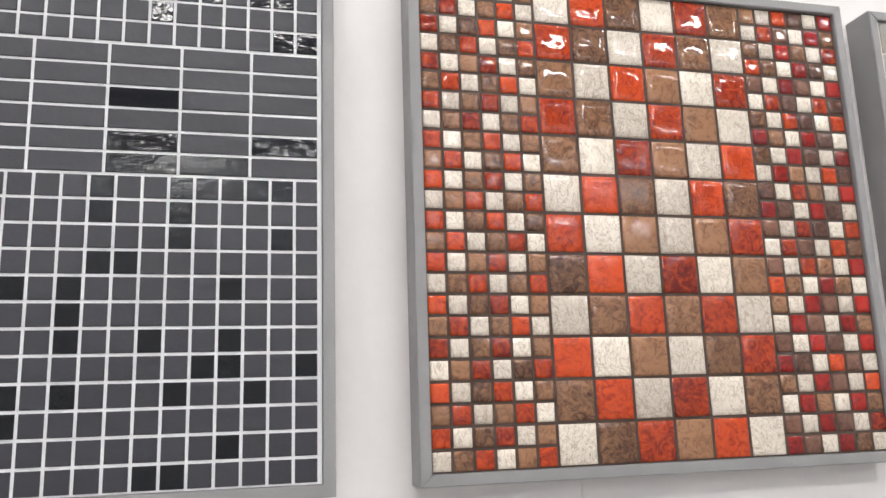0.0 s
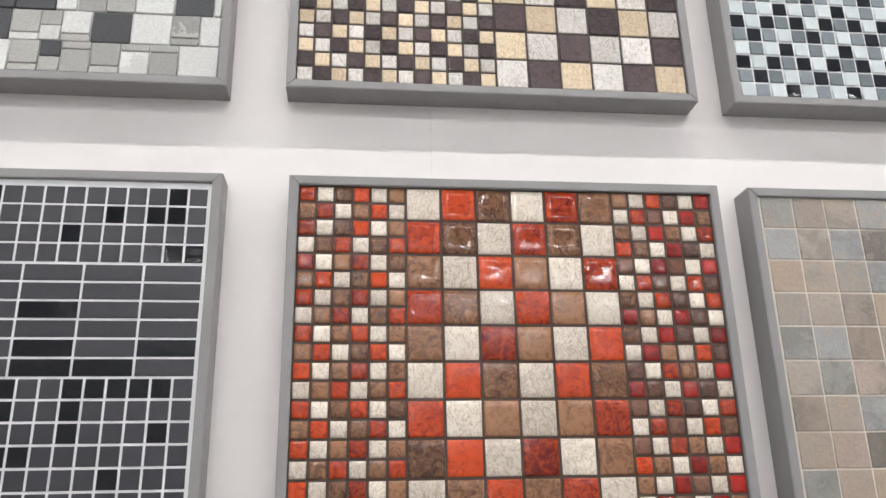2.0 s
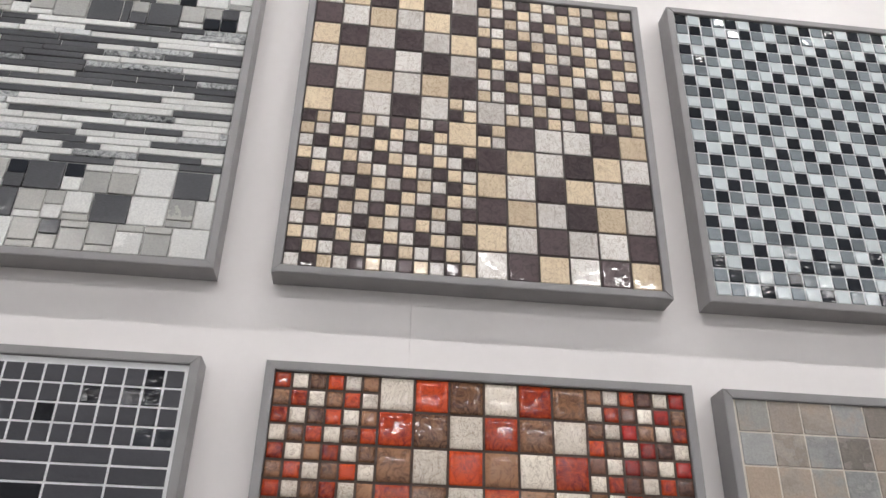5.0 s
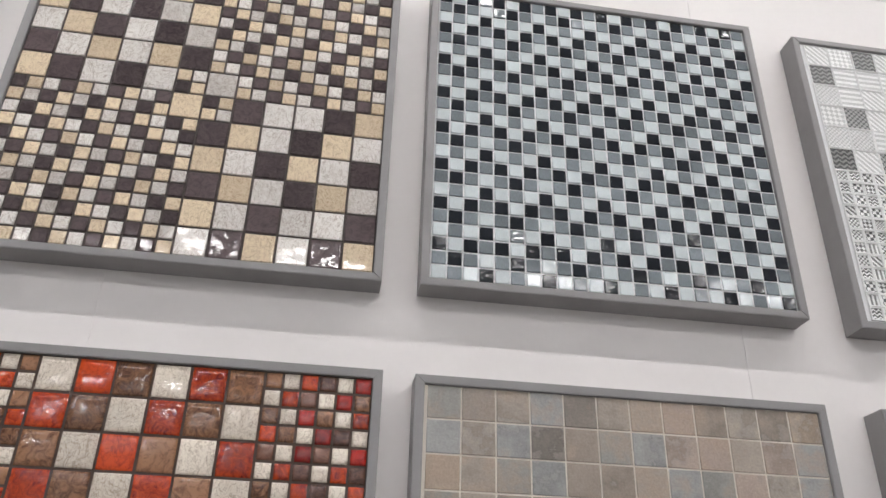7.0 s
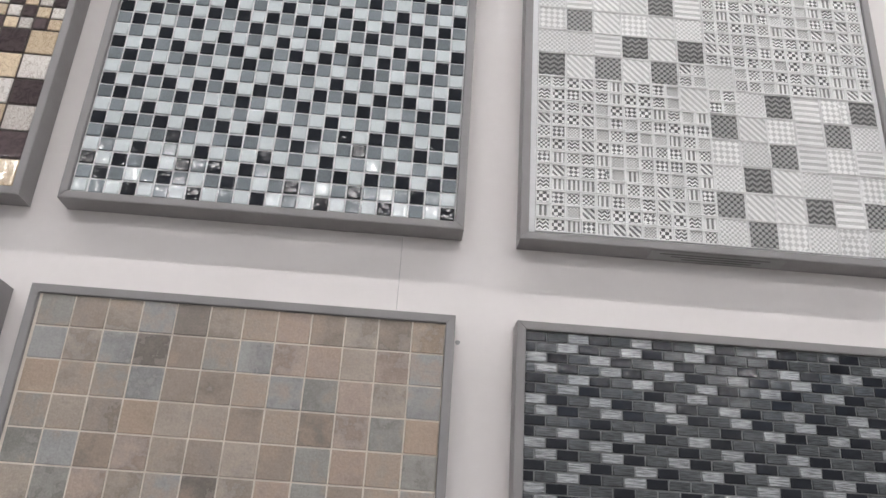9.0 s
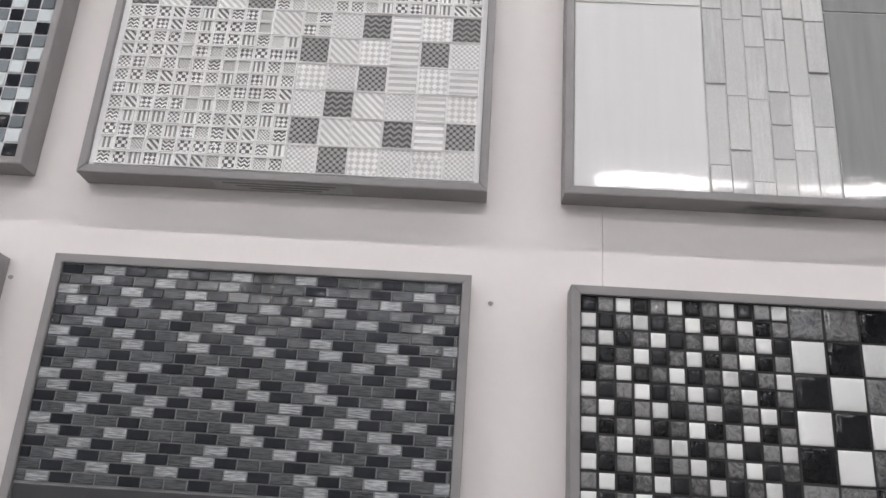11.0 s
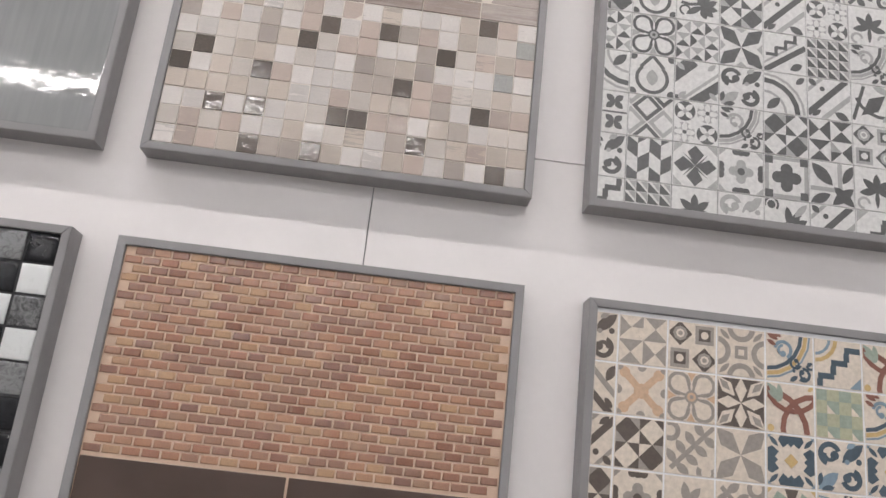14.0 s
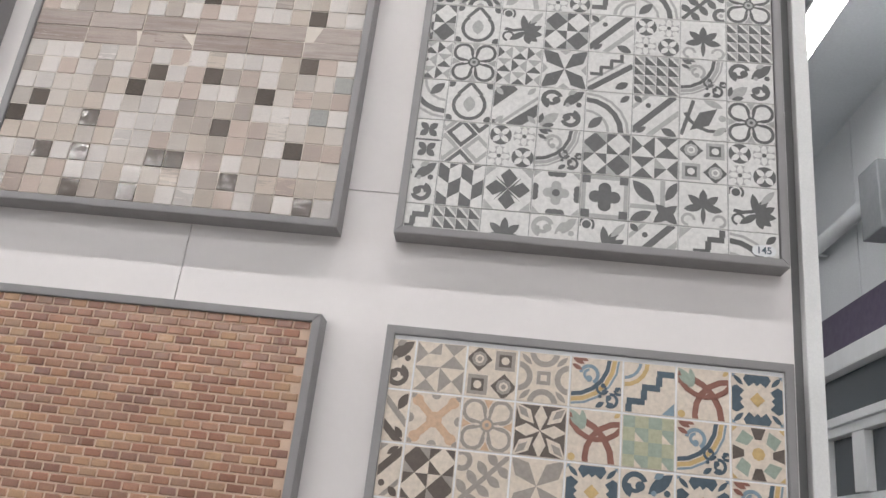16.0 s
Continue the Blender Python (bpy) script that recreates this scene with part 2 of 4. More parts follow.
for key, c in dict(chalk=(0.66, 0.615, 0.58), sand=(0.53, 0.455, 0.39), rose=(0.50, 0.405, 0.35), stone=(0.42, 0.36, 0.315), rib=(0.58, 0.525, 0.475)).items():
    M[key] = stone_mix(key + "_glazed_tile", [tone(c, 0.80), c, tone(c, 1.08)], 0.30, 70, 0.5, 0.0007, (0.6, 1, 7), 0.1)
M["cocoa"] = plain_glass("cocoa_glass", (0.125, 0.105, 0.09), 0.07, 0.25, 0.3)
M["fog"] = stone_mix("fog_grey_glass", [(0.33, 0.33, 0.315), (0.41, 0.405, 0.385), (0.50, 0.49, 0.46)], 0.12, 60, 0.3, 0.0005, (1, 1, 1), 0.4)
M["chalk_stone"] = stone_mix("white_marble_piece", [(0.60, 0.60, 0.58), (0.74, 0.74, 0.72)], 0.4, 60, 0.5)
M["steel_glass"] = plain_glass("steel_grey_glass", (0.085, 0.086, 0.092), 0.09, 0.2, 0.2)
M["foil"] = crackle_glass("speckled_foil_glass", (0.55, 0.56, 0.56), (0.05, 0.055, 0.06), 0.12, 0.48)
M["silver_rim"] = painted("silver_white_glaze", (0.88, 0.88, 0.87), 0.22, 0.04, 30, 0.0006)
SILVER, PEWTER = (0.90, 0.90, 0.89), (0.09, 0.09, 0.09)
# the grey low colour paints shade into the hollows of the white relief
RELIEF_BIG = [relief_white("relief_dots", "dots", SILVER, (0.64, 0.64, 0.63), 0.0062), relief_white("relief_diagonal", "diagonal", SILVER, (0.64, 0.64, 0.63), 0.0048),
              relief_white("relief_diamonds", "diamonds", SILVER, (0.64, 0.64, 0.63), 0.006), relief_white("relief_lines", "bars", SILVER, (0.64, 0.64, 0.63), 0.006)]
RELIEF_DARK = [relief_white("pewter_dots", "dots", (0.40, 0.40, 0.39), PEWTER, 0.0075), relief_white("pewter_weave", "zigzag", (0.30, 0.30, 0.29), PEWTER, 0.007)]
RELIEF_SMALL = [relief_white("small_checks", "checks", SILVER, (0.11, 0.11, 0.11), 0.0050), relief_white("small_diagonal", "diagonal", SILVER, (0.17, 0.17, 0.17), 0.0040),
                relief_white("small_dots", "dots", SILVER, (0.08, 0.08, 0.08), 0.0056), relief_white("small_zigzag", "zigzag", SILVER, (0.13, 0.13, 0.13), 0.0048),
                relief_white("small_diamonds", "diamonds", SILVER, (0.16, 0.16, 0.16), 0.0046), relief_white("small_soft", "dots", SILVER, (0.28, 0.28, 0.27), 0.0040),
                relief_white("small_pale_lines", "lines", SILVER, (0.26, 0.26, 0.25), 0.0040)]


def print_colour(name, c):
    n = Nodes(name)
    cloud = n.ramp(n.noise(120, 5, 0.6), (0.3, tone(c, 0.84)), (0.7, tone(c, 1.08)))
    n.bump(n.noise(300, 3), 0.0003, 0.4)
    return n.done(cloud, 0.36)


PRINT = {k: print_colour("print_" + k, c) for k, c in dict(
    paper=(0.70, 0.69, 0.67), ash=(0.40, 0.395, 0.385), iron=(0.115, 0.114, 0.113), bone=(0.71, 0.62, 0.525), smoke=(0.34, 0.30, 0.265), bark=(0.12, 0.095, 0.08),
    tan=(0.62, 0.42, 0.28), navy=(0.075, 0.108, 0.135), sky=(0.23, 0.31, 0.37), ochre=(0.60, 0.42, 0.19), rust=(0.26, 0.115, 0.085), sage=(0.33, 0.385, 0.32), moss=(0.45, 0.45, 0.31)).items()}


# ---- shapes ----
def mesh_from(name, verts, faces, mat, smooth=False, mats=None, slots=None):
    me = bpy.data.meshes.new(name)
    me.from_pydata(verts, [], faces)
    for m in (mats or [mat]):
        me.materials.append(m)
    if slots:
        me.polygons.foreach_set("material_index", slots)
    if smooth:
        me.polygons.foreach_set("use_smooth", [True] * len(me.polygons))
    me.update()
    return me


def hold(name, me, parent=None, at=(0, 0, 0), turn=(0, 0, 0), label=""):
    ob = new(name, me)
    ob.parent = parent
    ob.location = at
    ob.rotation_euler = [radians(a) for a in turn]
    return tagged(ob, label)


def box_geo(x0, x1, y0, y1, z0, z1):
    v = [(x0, y0, z0), (x1, y0, z0), (x1, y1, z0), (x0, y1, z0), (x0, y0, z1), (x1, y0, z1), (x1, y1, z1), (x0, y1, z1)]
    return v, [(0, 3, 2, 1), (4, 5, 6, 7), (0, 1, 5, 4), (1, 2, 6, 5), (2, 3, 7, 6), (3, 0, 4, 7)]


def bevel_box(name, x0, x1, y0, y1, z0, z1, mat, bevel=0.002, segments=2):
    bm = bmesh.new()
    v, f = box_geo(x0, x1, y0, y1, z0, z1)
    vs = [bm.verts.new(p) for p in v]
    for q in f:
        bm.faces.new([vs[i] for i in q])
    if bevel:
        bmesh.ops.bevel(bm, geom=bm.edges[:], offset=bevel, segments=segments, affect="EDGES", profile=0.6)
    me = bpy.data.meshes.new(name)
    bm.to_mesh(me)
    bm.free()
    me.materials.append(mat)
    return me


def tile_geo(w, h, depth=0.006, round_=0.0016, dome=0.0):
    """A tile about its centre: front towards -y at y = 0, rounded front edge, domed by so much."""
    rings = [(0.0, depth), (0.0, round_), (round_ * 0.3, round_ * 0.3), (round_, 0.0), (round_ * 1.5, 0.0)]
    if dome:
        soft = min(w, h) * 0.2
        rings = [(0.0, depth), (0.0, round_ + dome), (round_ * 0.3, round_ * 0.3 + dome), (round_, dome * 0.7), (soft, dome * 0.1), (soft * 1.5, 0.0)]
    v, f = [], []
    for inset, y in rings:
        a, b = w / 2 - inset, h / 2 - inset
        v += [(-a, y, -b), (a, y, -b), (a, y, b), (-a, y, b)]
    for r in range(len(rings) - 1):
        for i in range(4):
            j = (i + 1) % 4
            f.append((r * 4 + i, r * 4 + j, r * 4 + 4 + j, r * 4 + 4 + i))
    n = (len(rings) - 1) * 4
    f.append((n, n + 1, n + 2, n + 3))
    return v, f


TILE_MESHES = {}


def tile_mesh(w, h, mat, round_, dome, depth=0.006):
    key = (round(w, 4), round(h, 4), mat.name, round_, dome)
    if key not in TILE_MESHES:
        v, f = tile_geo(w, h, depth, round_, dome)
        TILE_MESHES[key] = mesh_from("tile", v, f, mat, smooth=True)
    return TILE_MESHES[key]


def tray_mesh(w, h, rim, deep, inner, edge):
    """A pressed tile about its centre: white raised rim round a patterned bed."""
    rings = [(0.0, 0.006), (0.0, -deep + 0.0006), (0.0006, -deep), (rim, -deep), (rim + 0.0005, 0.0)]
    v, f = [], []
    for inset, y in rings:
        a, b = w / 2 - inset, h / 2 - inset
        v += [(-a, y, -b), (a, y, -b), (a, y, b), (-a, y, b)]
    for r in range(len(rings) - 1):
        f += [(r * 4 + i, r * 4 + (i + 1) % 4, r * 4 + 4 + (i + 1) % 4, r * 4 + 4 + i) for i in range(4)]
    f.append((16, 17, 18, 19))
    return mesh_from("tile", v, f, None, False, [edge, inner], [0] * 16 + [1])


def frame_bars(parent, w, h, lip=0.0135, front=-0.046, back=-0.0005):
    """Four mitred bars around an opening of w x h, its lower left corner at the parent's origin."""
    o, i = lip, 0.0
    sides = [((-o, -o), (w + o, -o), (w, 0), (0, 0)), ((w + o, -o), (w + o, h + o), (w, h), (w, 0)),
             ((w + o, h + o), (-o, h + o), (0, h), (w, h)), ((-o, h + o), (-o, -o), (0, 0), (0, h))]
    for quad in sides:
        bm = bmesh.new()
        lo = [bm.verts.new((x, front, z)) for x, z in quad]
        hi = [bm.verts.new((x, back, z)) for x, z in quad]
        bm.faces.new(lo)
        bm.faces.new(hi[::-1])
        for k in range(4):
            bm.faces.new((lo[k], hi[k], hi[(k + 1) % 4], lo[(k + 1) % 4]))
        bmesh.ops.recalc_face_normals(bm, faces=bm.faces[:])
        bmesh.ops.bevel(bm, geom=[e for e in bm.edges if e.verts[0] in lo and e.verts[1] in lo], offset=0.0012, segments=2, affect="EDGES")
        me = bpy.data.meshes.new("frame_bar")
        bm.to_mesh(me)
        bm.free()
        me.materials.append(M["frame"])
        hold("frame_bar", me, parent)


def panel(x0, z0, w, h, label, grout, pieces, near_top, round_=0.0014, dome=0.0, jitter=0.5, recess=0.0022, limit=300, piece="tile", uneven=0.0004):
    """A framed sample panel hung on the display wall. pieces: (x, z, width, height, material) from the lower left corner."""
    root = tagged(new("tile_panel"), label, "tile panel", "framed tile panels on the display wall")
    root.location = (x0, WALL_Y, z0)
    frame_bars(root, w, h)
    back = -WALL_Y + recess
    hold("grout_bed", bevel_box("grout_bed", 0.0006, w - 0.0006, back, -0.002, 0.0006, h - 0.0006, grout, 0), root)
    rng = random.Random(label)
    pieces = sorted(pieces, key=lambda p: -p[1] if near_top else p[1])
    rest_v, rest_f, rest_s, rest_m = [], [], [], []
    for k, (x, z, pw, ph, mat) in enumerate(pieces):
        off = -WALL_Y + rng.uniform(-uneven, uneven)
        rx, rz = rng.gauss(0, jitter), rng.gauss(0, jitter)
        if k < limit:
            hold(piece, tile_mesh(pw, ph, mat, round_, dome), root, (x, off, z), (rx, 0, rz))
        else:
            v, f = tile_geo(pw, ph, 0.006, round_, dome)
            m = Matrix.Translation((x, off, z)) @ Euler((radians(rx), 0, radians(rz))).to_matrix().to_4x4()
            if mat not in rest_m:
                rest_m.append(mat)
            base = len(rest_v)
            rest_v += [m @ Vector(p) for p in v]
            rest_f += [tuple(base + i for i in q) for q in f]
            rest_s += [rest_m.index(mat)] * len(f)
    if rest_v:
        tagged(hold(piece + "_field", mesh_from(piece + "_field", rest_v, rest_f, None, True, rest_m, rest_s), root), kind="stuff")
    return root


# ---- the hall ----
M["concrete"] = stone_mix("polished_concrete", [(0.30, 0.29, 0.28), (0.36, 0.35, 0.34)], 0.35, 3, 0.8, 0.0006)
M["hall_paint"] = painted("pale_grey_hall_paint", (0.66, 0.68, 0.70), 0.6, 0.05, 1.2)
M["roof_paint"] = painted("grey_ceiling_paint", (0.66, 0.69, 0.72), 0.6, 0.05, 1.0)
M["purple"] = painted("purple_fascia_paint", (0.075, 0.055, 0.105), 0.45, 0.08, 5)
M["white_paint"] = painted("white_gloss_paint", (0.74, 0.75, 0.76), 0.4, 0.04, 5)
M["pipe_paint"] = painted("matt_pipe_paint", (0.56, 0.58, 0.60), 0.9, 0.05, 4)
M["speaker"] = painted("speaker_grey", (0.20, 0.21, 0.225), 0.6)
M["dim_glass"] = plain_glass("dim_window_glass", (0.05, 0.062, 0.072), 0.08, 0.1, 0.1)
M["tube"] = glowing("lamp_diffuser", (1.0, 0.985, 0.96), TUBE_GLOW)
HX0, HX1, HY0, HY1, HZ = -4.0, 7.0, -8.5, 7.0, 5.8


def structure(name, x0, x1, y0, y1, z0, z1, mat, bevel=0.0, parent=None):
    ob = hold(name, bevel_box(name, x0, x1, y0, y1, z0, z1, mat, bevel), parent)
    return ob if parent else tagged(ob, kind="structure")


structure("floor", HX0 - 0.2, HX1 + 0.2, HY0 - 0.2, HY1 + 0.2, -0.15, 0.0, M["concrete"])
structure("ceiling", HX0 - 0.2, HX1 + 0.2, HY0 - 0.2, HY1 + 0.2, HZ, HZ + 0.15, M["roof_paint"])
structure("wall_west", HX0 - 0.2, HX0, HY0, HY1, 0.0, HZ, M["hall_paint"])
structure("wall_north", HX0, HX1, HY1, HY1 + 0.2, 0.0, HZ, M["hall_paint"])
east = structure("wall_east", HX1 + 0.004, HX1 + 0.2, HY0, HY1, 0.0, HZ, M["groove"])
edges = [HY0, -6.2, -3.9, -1.6, 0.7, 3.0, 4.44, 5.76, HY1]
for a, b in zip(edges, edges[1:]):
    structure("wall_panel", HX1 - 0.02, HX1 + 0.004, a + 0.008, b - 0.008, 0.0, HZ, M["hall_paint"], 0.003, east)
# south wall with a row of high windows
W_LO, W_HI = 3.5, 4.6
south = structure("wall_south", HX0, HX1, HY0 - 0.2, HY0, 0.0, W_LO, M["hall_paint"])
structure("wall_south_upper", HX0, HX1, HY0 - 0.2, HY0, W_HI, HZ, M["hall_paint"])
xs = [-3.0, -1.8, 0.0, 1.2, 3.0, 4.2, 5.6, 6.6]
structure("wall_south_pier", HX0, xs[0], HY0 - 0.2, HY0, W_LO, W_HI, M["hall_paint"])
for a, b in zip(xs[1:-1:2], xs[2:-1:2]):
    structure("wall_south_pier", a, b, HY0 - 0.2, HY0, W_LO, W_HI, M["hall_paint"])
structure("wall_south_pier", xs[-1], HX1, HY0 - 0.2, HY0, W_LO, W_HI, M["hall_paint"])
clear = Nodes("clear_glass")
clear.bsdf.inputs["Transmission Weight"].default_value = 1.0
clear = clear.done((1, 1, 1), 0.0)
for k, (a, b) in enumerate(zip(xs[::2], xs[1::2])):
    win = tagged(new("window_%d" % (k + 1)), "high white-framed hall window with clear glass", "window", kind="structure")
    win.location = (a, HY0 - 0.1, W_LO)
    ww, wh = b - a, W_HI - W_LO
    for q in ((0.002, 0.06, 0.002, wh - 0.002), (ww - 0.06, ww - 0.002, 0.002, wh - 0.002), (0.06, ww - 0.06, 0.002, 0.06), (0.06, ww - 0.06, wh - 0.06, wh - 0.002),
              (ww / 2 - 0.025, ww / 2 + 0.025, 0.06, wh - 0.06)):
        hold("window_frame", bevel_box("window_frame", q[0], q[1], -0.03, 0.03, q[2], q[3], M["white_paint"], 0.004), win)
    for p0, p1 in ((0.06, ww / 2 - 0.025), (ww / 2 + 0.025, ww - 0.06)):
        pane = hold("pane", bevel_box("pane", p0, p1, -0.004, 0.004, 0.06, wh - 0.06, clear, 0), win)
        pane.visible_shadow = False

# display wall: boards on a core, closed by a white end post
core = structure("wall_display", -2.6, 4.261, WALL_Y + 0.012, 0.20, 0.0, 3.30, M["grout_mid"])
joints = [(-2.6, 0.0), (-1.84, 0.0005), (-0.824, 0.0005), (0.192, 0.0001), (1.203, 0.0003), (2.218, 0.0003), (3.241, 0.0009), (4.246, 0.0)]
for k, ((a, ga), (b, gb)) in enumerate(zip(joints, joints[1:])):
    cuts = [0.0, 0.78, 2.089, 3.30] if k == 6 else [0.0, 0.78, 2.822, 3.30]
    for z0, z1 in zip(cuts, cuts[1:]):
        structure("board", a + ga, b - gb, WALL_Y, WALL_Y + 0.012, z0 + 0.0010, z1 - 0.0010, M["wall"], 0.0003, core)
structure("trim_post", 4.261, 4.287, WALL_Y - 0.012, 0.21, 0.0, 3.32, M["post"], 0.003)
structure("trim_groove", 4.246, 4.261, WALL_Y + 0.006, WALL_Y + 0.0118, 0.0, 3.30, M["groove"])
structure("trim_top", -2.6, 4.261, WALL_Y - 0.004, 0.205, 3.301, 3.325, M["post"], 0.003)
for x, z in ((2.048, 1.832), (1.302, 1.832)):
    v = [(0.004 * math.cos(a) * (1 + 0.2 * math.sin(3 * a)), y, 0.0035 * math.sin(a)) for y in (0.0, -0.0012) for a in [k * math.tau / 10 for k in range(10)]]
    f = [tuple(range(10, 20)), tuple(range(9, -1, -1))] + [(i, (i + 1) % 10, 10 + (i + 1) % 10, 10 + i) for i in range(10)]
    tagged(hold("screw_cap", mesh_from("screw_cap", v, f, M["grout_grey"]), None, (x, WALL_Y, z)), "small grey screw cap in the display wall", "screw cap", "screw caps")


def linear_lamp(x, y, along_x=True, length=1.2, z=LAMP_Z, half=0.03, power=LAMP_POWER):
    root = tagged(new("ceiling_lamp"), "long white linear lamp hung on thin rods", "ceiling lamp", "linear lamps under the ceiling")
    root.location, root.rotation_euler = (x, y, z), (0, 0, 0 if along_x else radians(90))
    hold("housing", bevel_box("housing", -length / 2, length / 2, -half - 0.005, half + 0.005, 0.012, 0.07, M["white_paint"], 0.006), root)
    hold("diffuser", bevel_box("diffuser", -length / 2 + 0.01, length / 2 - 0.01, -half, half, 0.0, 0.0118, M["tube"], 0.003), root, label="glowing white diffuser")
    for s in (-0.4, 0.4):
        hold("rod", bevel_box("rod", s * length - 0.003, s * length + 0.003, -0.003, 0.003, 0.07, HZ - z, M["white_paint"], 0), root)
    lamp = bpy.data.lights.new("lamp", "AREA")
    lamp.shape, lamp.size, lamp.size_y = "RECTANGLE", length - 0.04, 2 * half - 0.01
    lamp.energy, lamp.color = power * length, (1.0, 0.985, 0.975)
    light = new("lamp", lamp)
    light.parent = root
    light.location = (0, 0, -0.004)


for y, half in ((-1.3, 0.03), (-4.6, 0.055), (-8.2, 0.03)):
    for k in range(6):
        linear_lamp(-2.45 + 1.5 * k, y, half=half)
# first lamp hangs in view; the other four are added to brighten the hall
for x, y in ((6.02, 3.72), (6.02, 0.9), (3.2, 2.6), (3.2, 5.4), (0.2, 4.0)):
    linear_lamp(x, y, False, 1.8, 5.6, 0.11, LAMP_POWER * 0.2)

# ---- beyond the end of the wall: gallery front with a purple fascia ----
gallery = tagged(new("gallery_front"), "white-framed gallery front with dark glazing under a purple fascia", "gallery front")
gallery.location = (6.93, 0, 0)
GY0, GY1 = 0.6, 6.98
hold("fascia", bevel_box("fascia", -0.06, 0.045, GY0, GY1, 3.54, 3.92, M["purple"], 0.004), gallery, label="purple painted fascia board")
hold("beam", bevel_box("beam", -0.10, 0.045, GY0, GY1, 3.355, 3.536, M["white_paint"], 0.006), gallery)
hold("upper_glazing", bevel_box("upper_glazing", 0.0, 0.02, GY0, GY1, 2.965, 3.351, M["dim_glass"], 0), gallery, label="dark upper glazing")
hold("rail", bevel_box("rail", -0.10, 0.045, GY0, GY1, 2.885, 2.961, M["white_paint"], 0.006), gallery)
hold("rail", bevel_box("rail", -0.07, 0.045, GY0, GY1, 2.80, 2.881, M["white_paint"], 0.006), gallery)
hold("sill_wall", bevel_box("sill_wall", -0.04, 0.045, GY0, GY1, 0.0, 2.30, M["white_paint"], 0.006), gallery)
y = GY1 - 0.36
while y > GY0 + 0.8:
    hold("mullion", bevel_box("mullion", -0.07, 0.045, y - 0.23, y, 2.304, 2.796, M["white_paint"], 0.005), gallery)
    hold("pane", bevel_box("pane", 0.0, 0.02, y - 0.756, y - 0.234, 2.304, 2.796, M["dim_glass"], 0), gallery, label="dark glass pane")
    y -= 0.76
pipe_v, pipe_f = [], []
for i, yy in enumerate((-3.0, HY1 - 0.01)):
    pipe_v += [(0.07 * math.cos(a), yy, 0.07 * math.sin(a)) for a in [k * math.tau / 20 for k in range(20)]]
pipe_f = [(k, (k + 1) % 20, 20 + (k + 1) % 20, 20 + k) for k in range(20)] + [tuple(range(20)), tuple(range(39, 19, -1))]
duct = tagged(new("wall_pipe"), "pale grey pipe running along the hall wall", "pipe")
duct.location = (HX1 - 0.13, 0, 4.69)
hold("pipe", mesh_from("pipe", pipe_v, pipe_f, M["pipe_paint"], True), duct)
for yy in (-1.0, 1.2, 3.2, 5.2, 6.4):
    hold("bracket", bevel_box("bracket", -0.02, 0.109, yy - 0.02, yy + 0.02, -0.08, -0.066, M["hall_paint"], 0.003), duct)
flood = tagged(new("wall_speaker"), "grey box loudspeaker fixed to the hall wall", "loudspeaker")
flood.location = (HX1 - 0.02, 4.86, 4.50)
hold("cabinet", bevel_box("cabinet", -0.30, -0.12, -0.17, 0.17, -0.29, 0.31, M["speaker"], 0.015), flood)
hold("wall_arm", bevel_box("wall_arm", -0.118, 0.0, -0.05, 0.05, 0.10, 0.2, M["speaker"], 0.005), flood)


# ---- layouts of the panels ----
def grid_cells(x0, z_top, cols, rows, pitch, gap, pick):
    return [(x0 + (c + 0.5) * pitch, z_top - (r + 0.5) * pitch, pitch - gap, pitch - gap, pick(r, c)) for r in range(rows) for c in range(cols)]


SHIFT4 = (0, 1, 0, 2)


def by_three(keys, shifts=SHIFT4):
    return lambda r, c: M[keys[(c - shifts[r % len(shifts)]) % 3]]


def from_rows(rows, keys):
    return lambda r, c: M[keys[rows[r][c]]]


def black_panel():
    rng = random.Random(3)
    w, h = 0.60, 0.604
    out = []
    mat = lambda: M["ink_gloss"] if rng.random() < 0.2 else M["ink"]
    for r in range(16):
        z = (r + 0.5) * 0.0277 if r < 12 else 0.4845 + (r - 12 + 0.5) * 0.0275
        for c in range(22):
            out.append((w - 0.004 - (c + 0.5) * 0.0270, z + 0.001, 0.0236, 0.0243, mat()))
    for r in range(6):
        for c in range(8):
            x1 = w - 0.004 - c * 0.0764
            x_lo = max(0.003, x1 - 0.0764)
            out.append(((x1 + x_lo) / 2, 0.3335 + (r + 0.5) * 0.0252, x1 - x_lo - 0.0034, 0.0219, mat()))
    panel(-0.718, 1.246, w, h, "grey-framed panel of black and charcoal mosaic with white grout", M["grout_white"], out, True, 0.0006, 0.0, 0.22, 0.0012, uneven=0.0002)


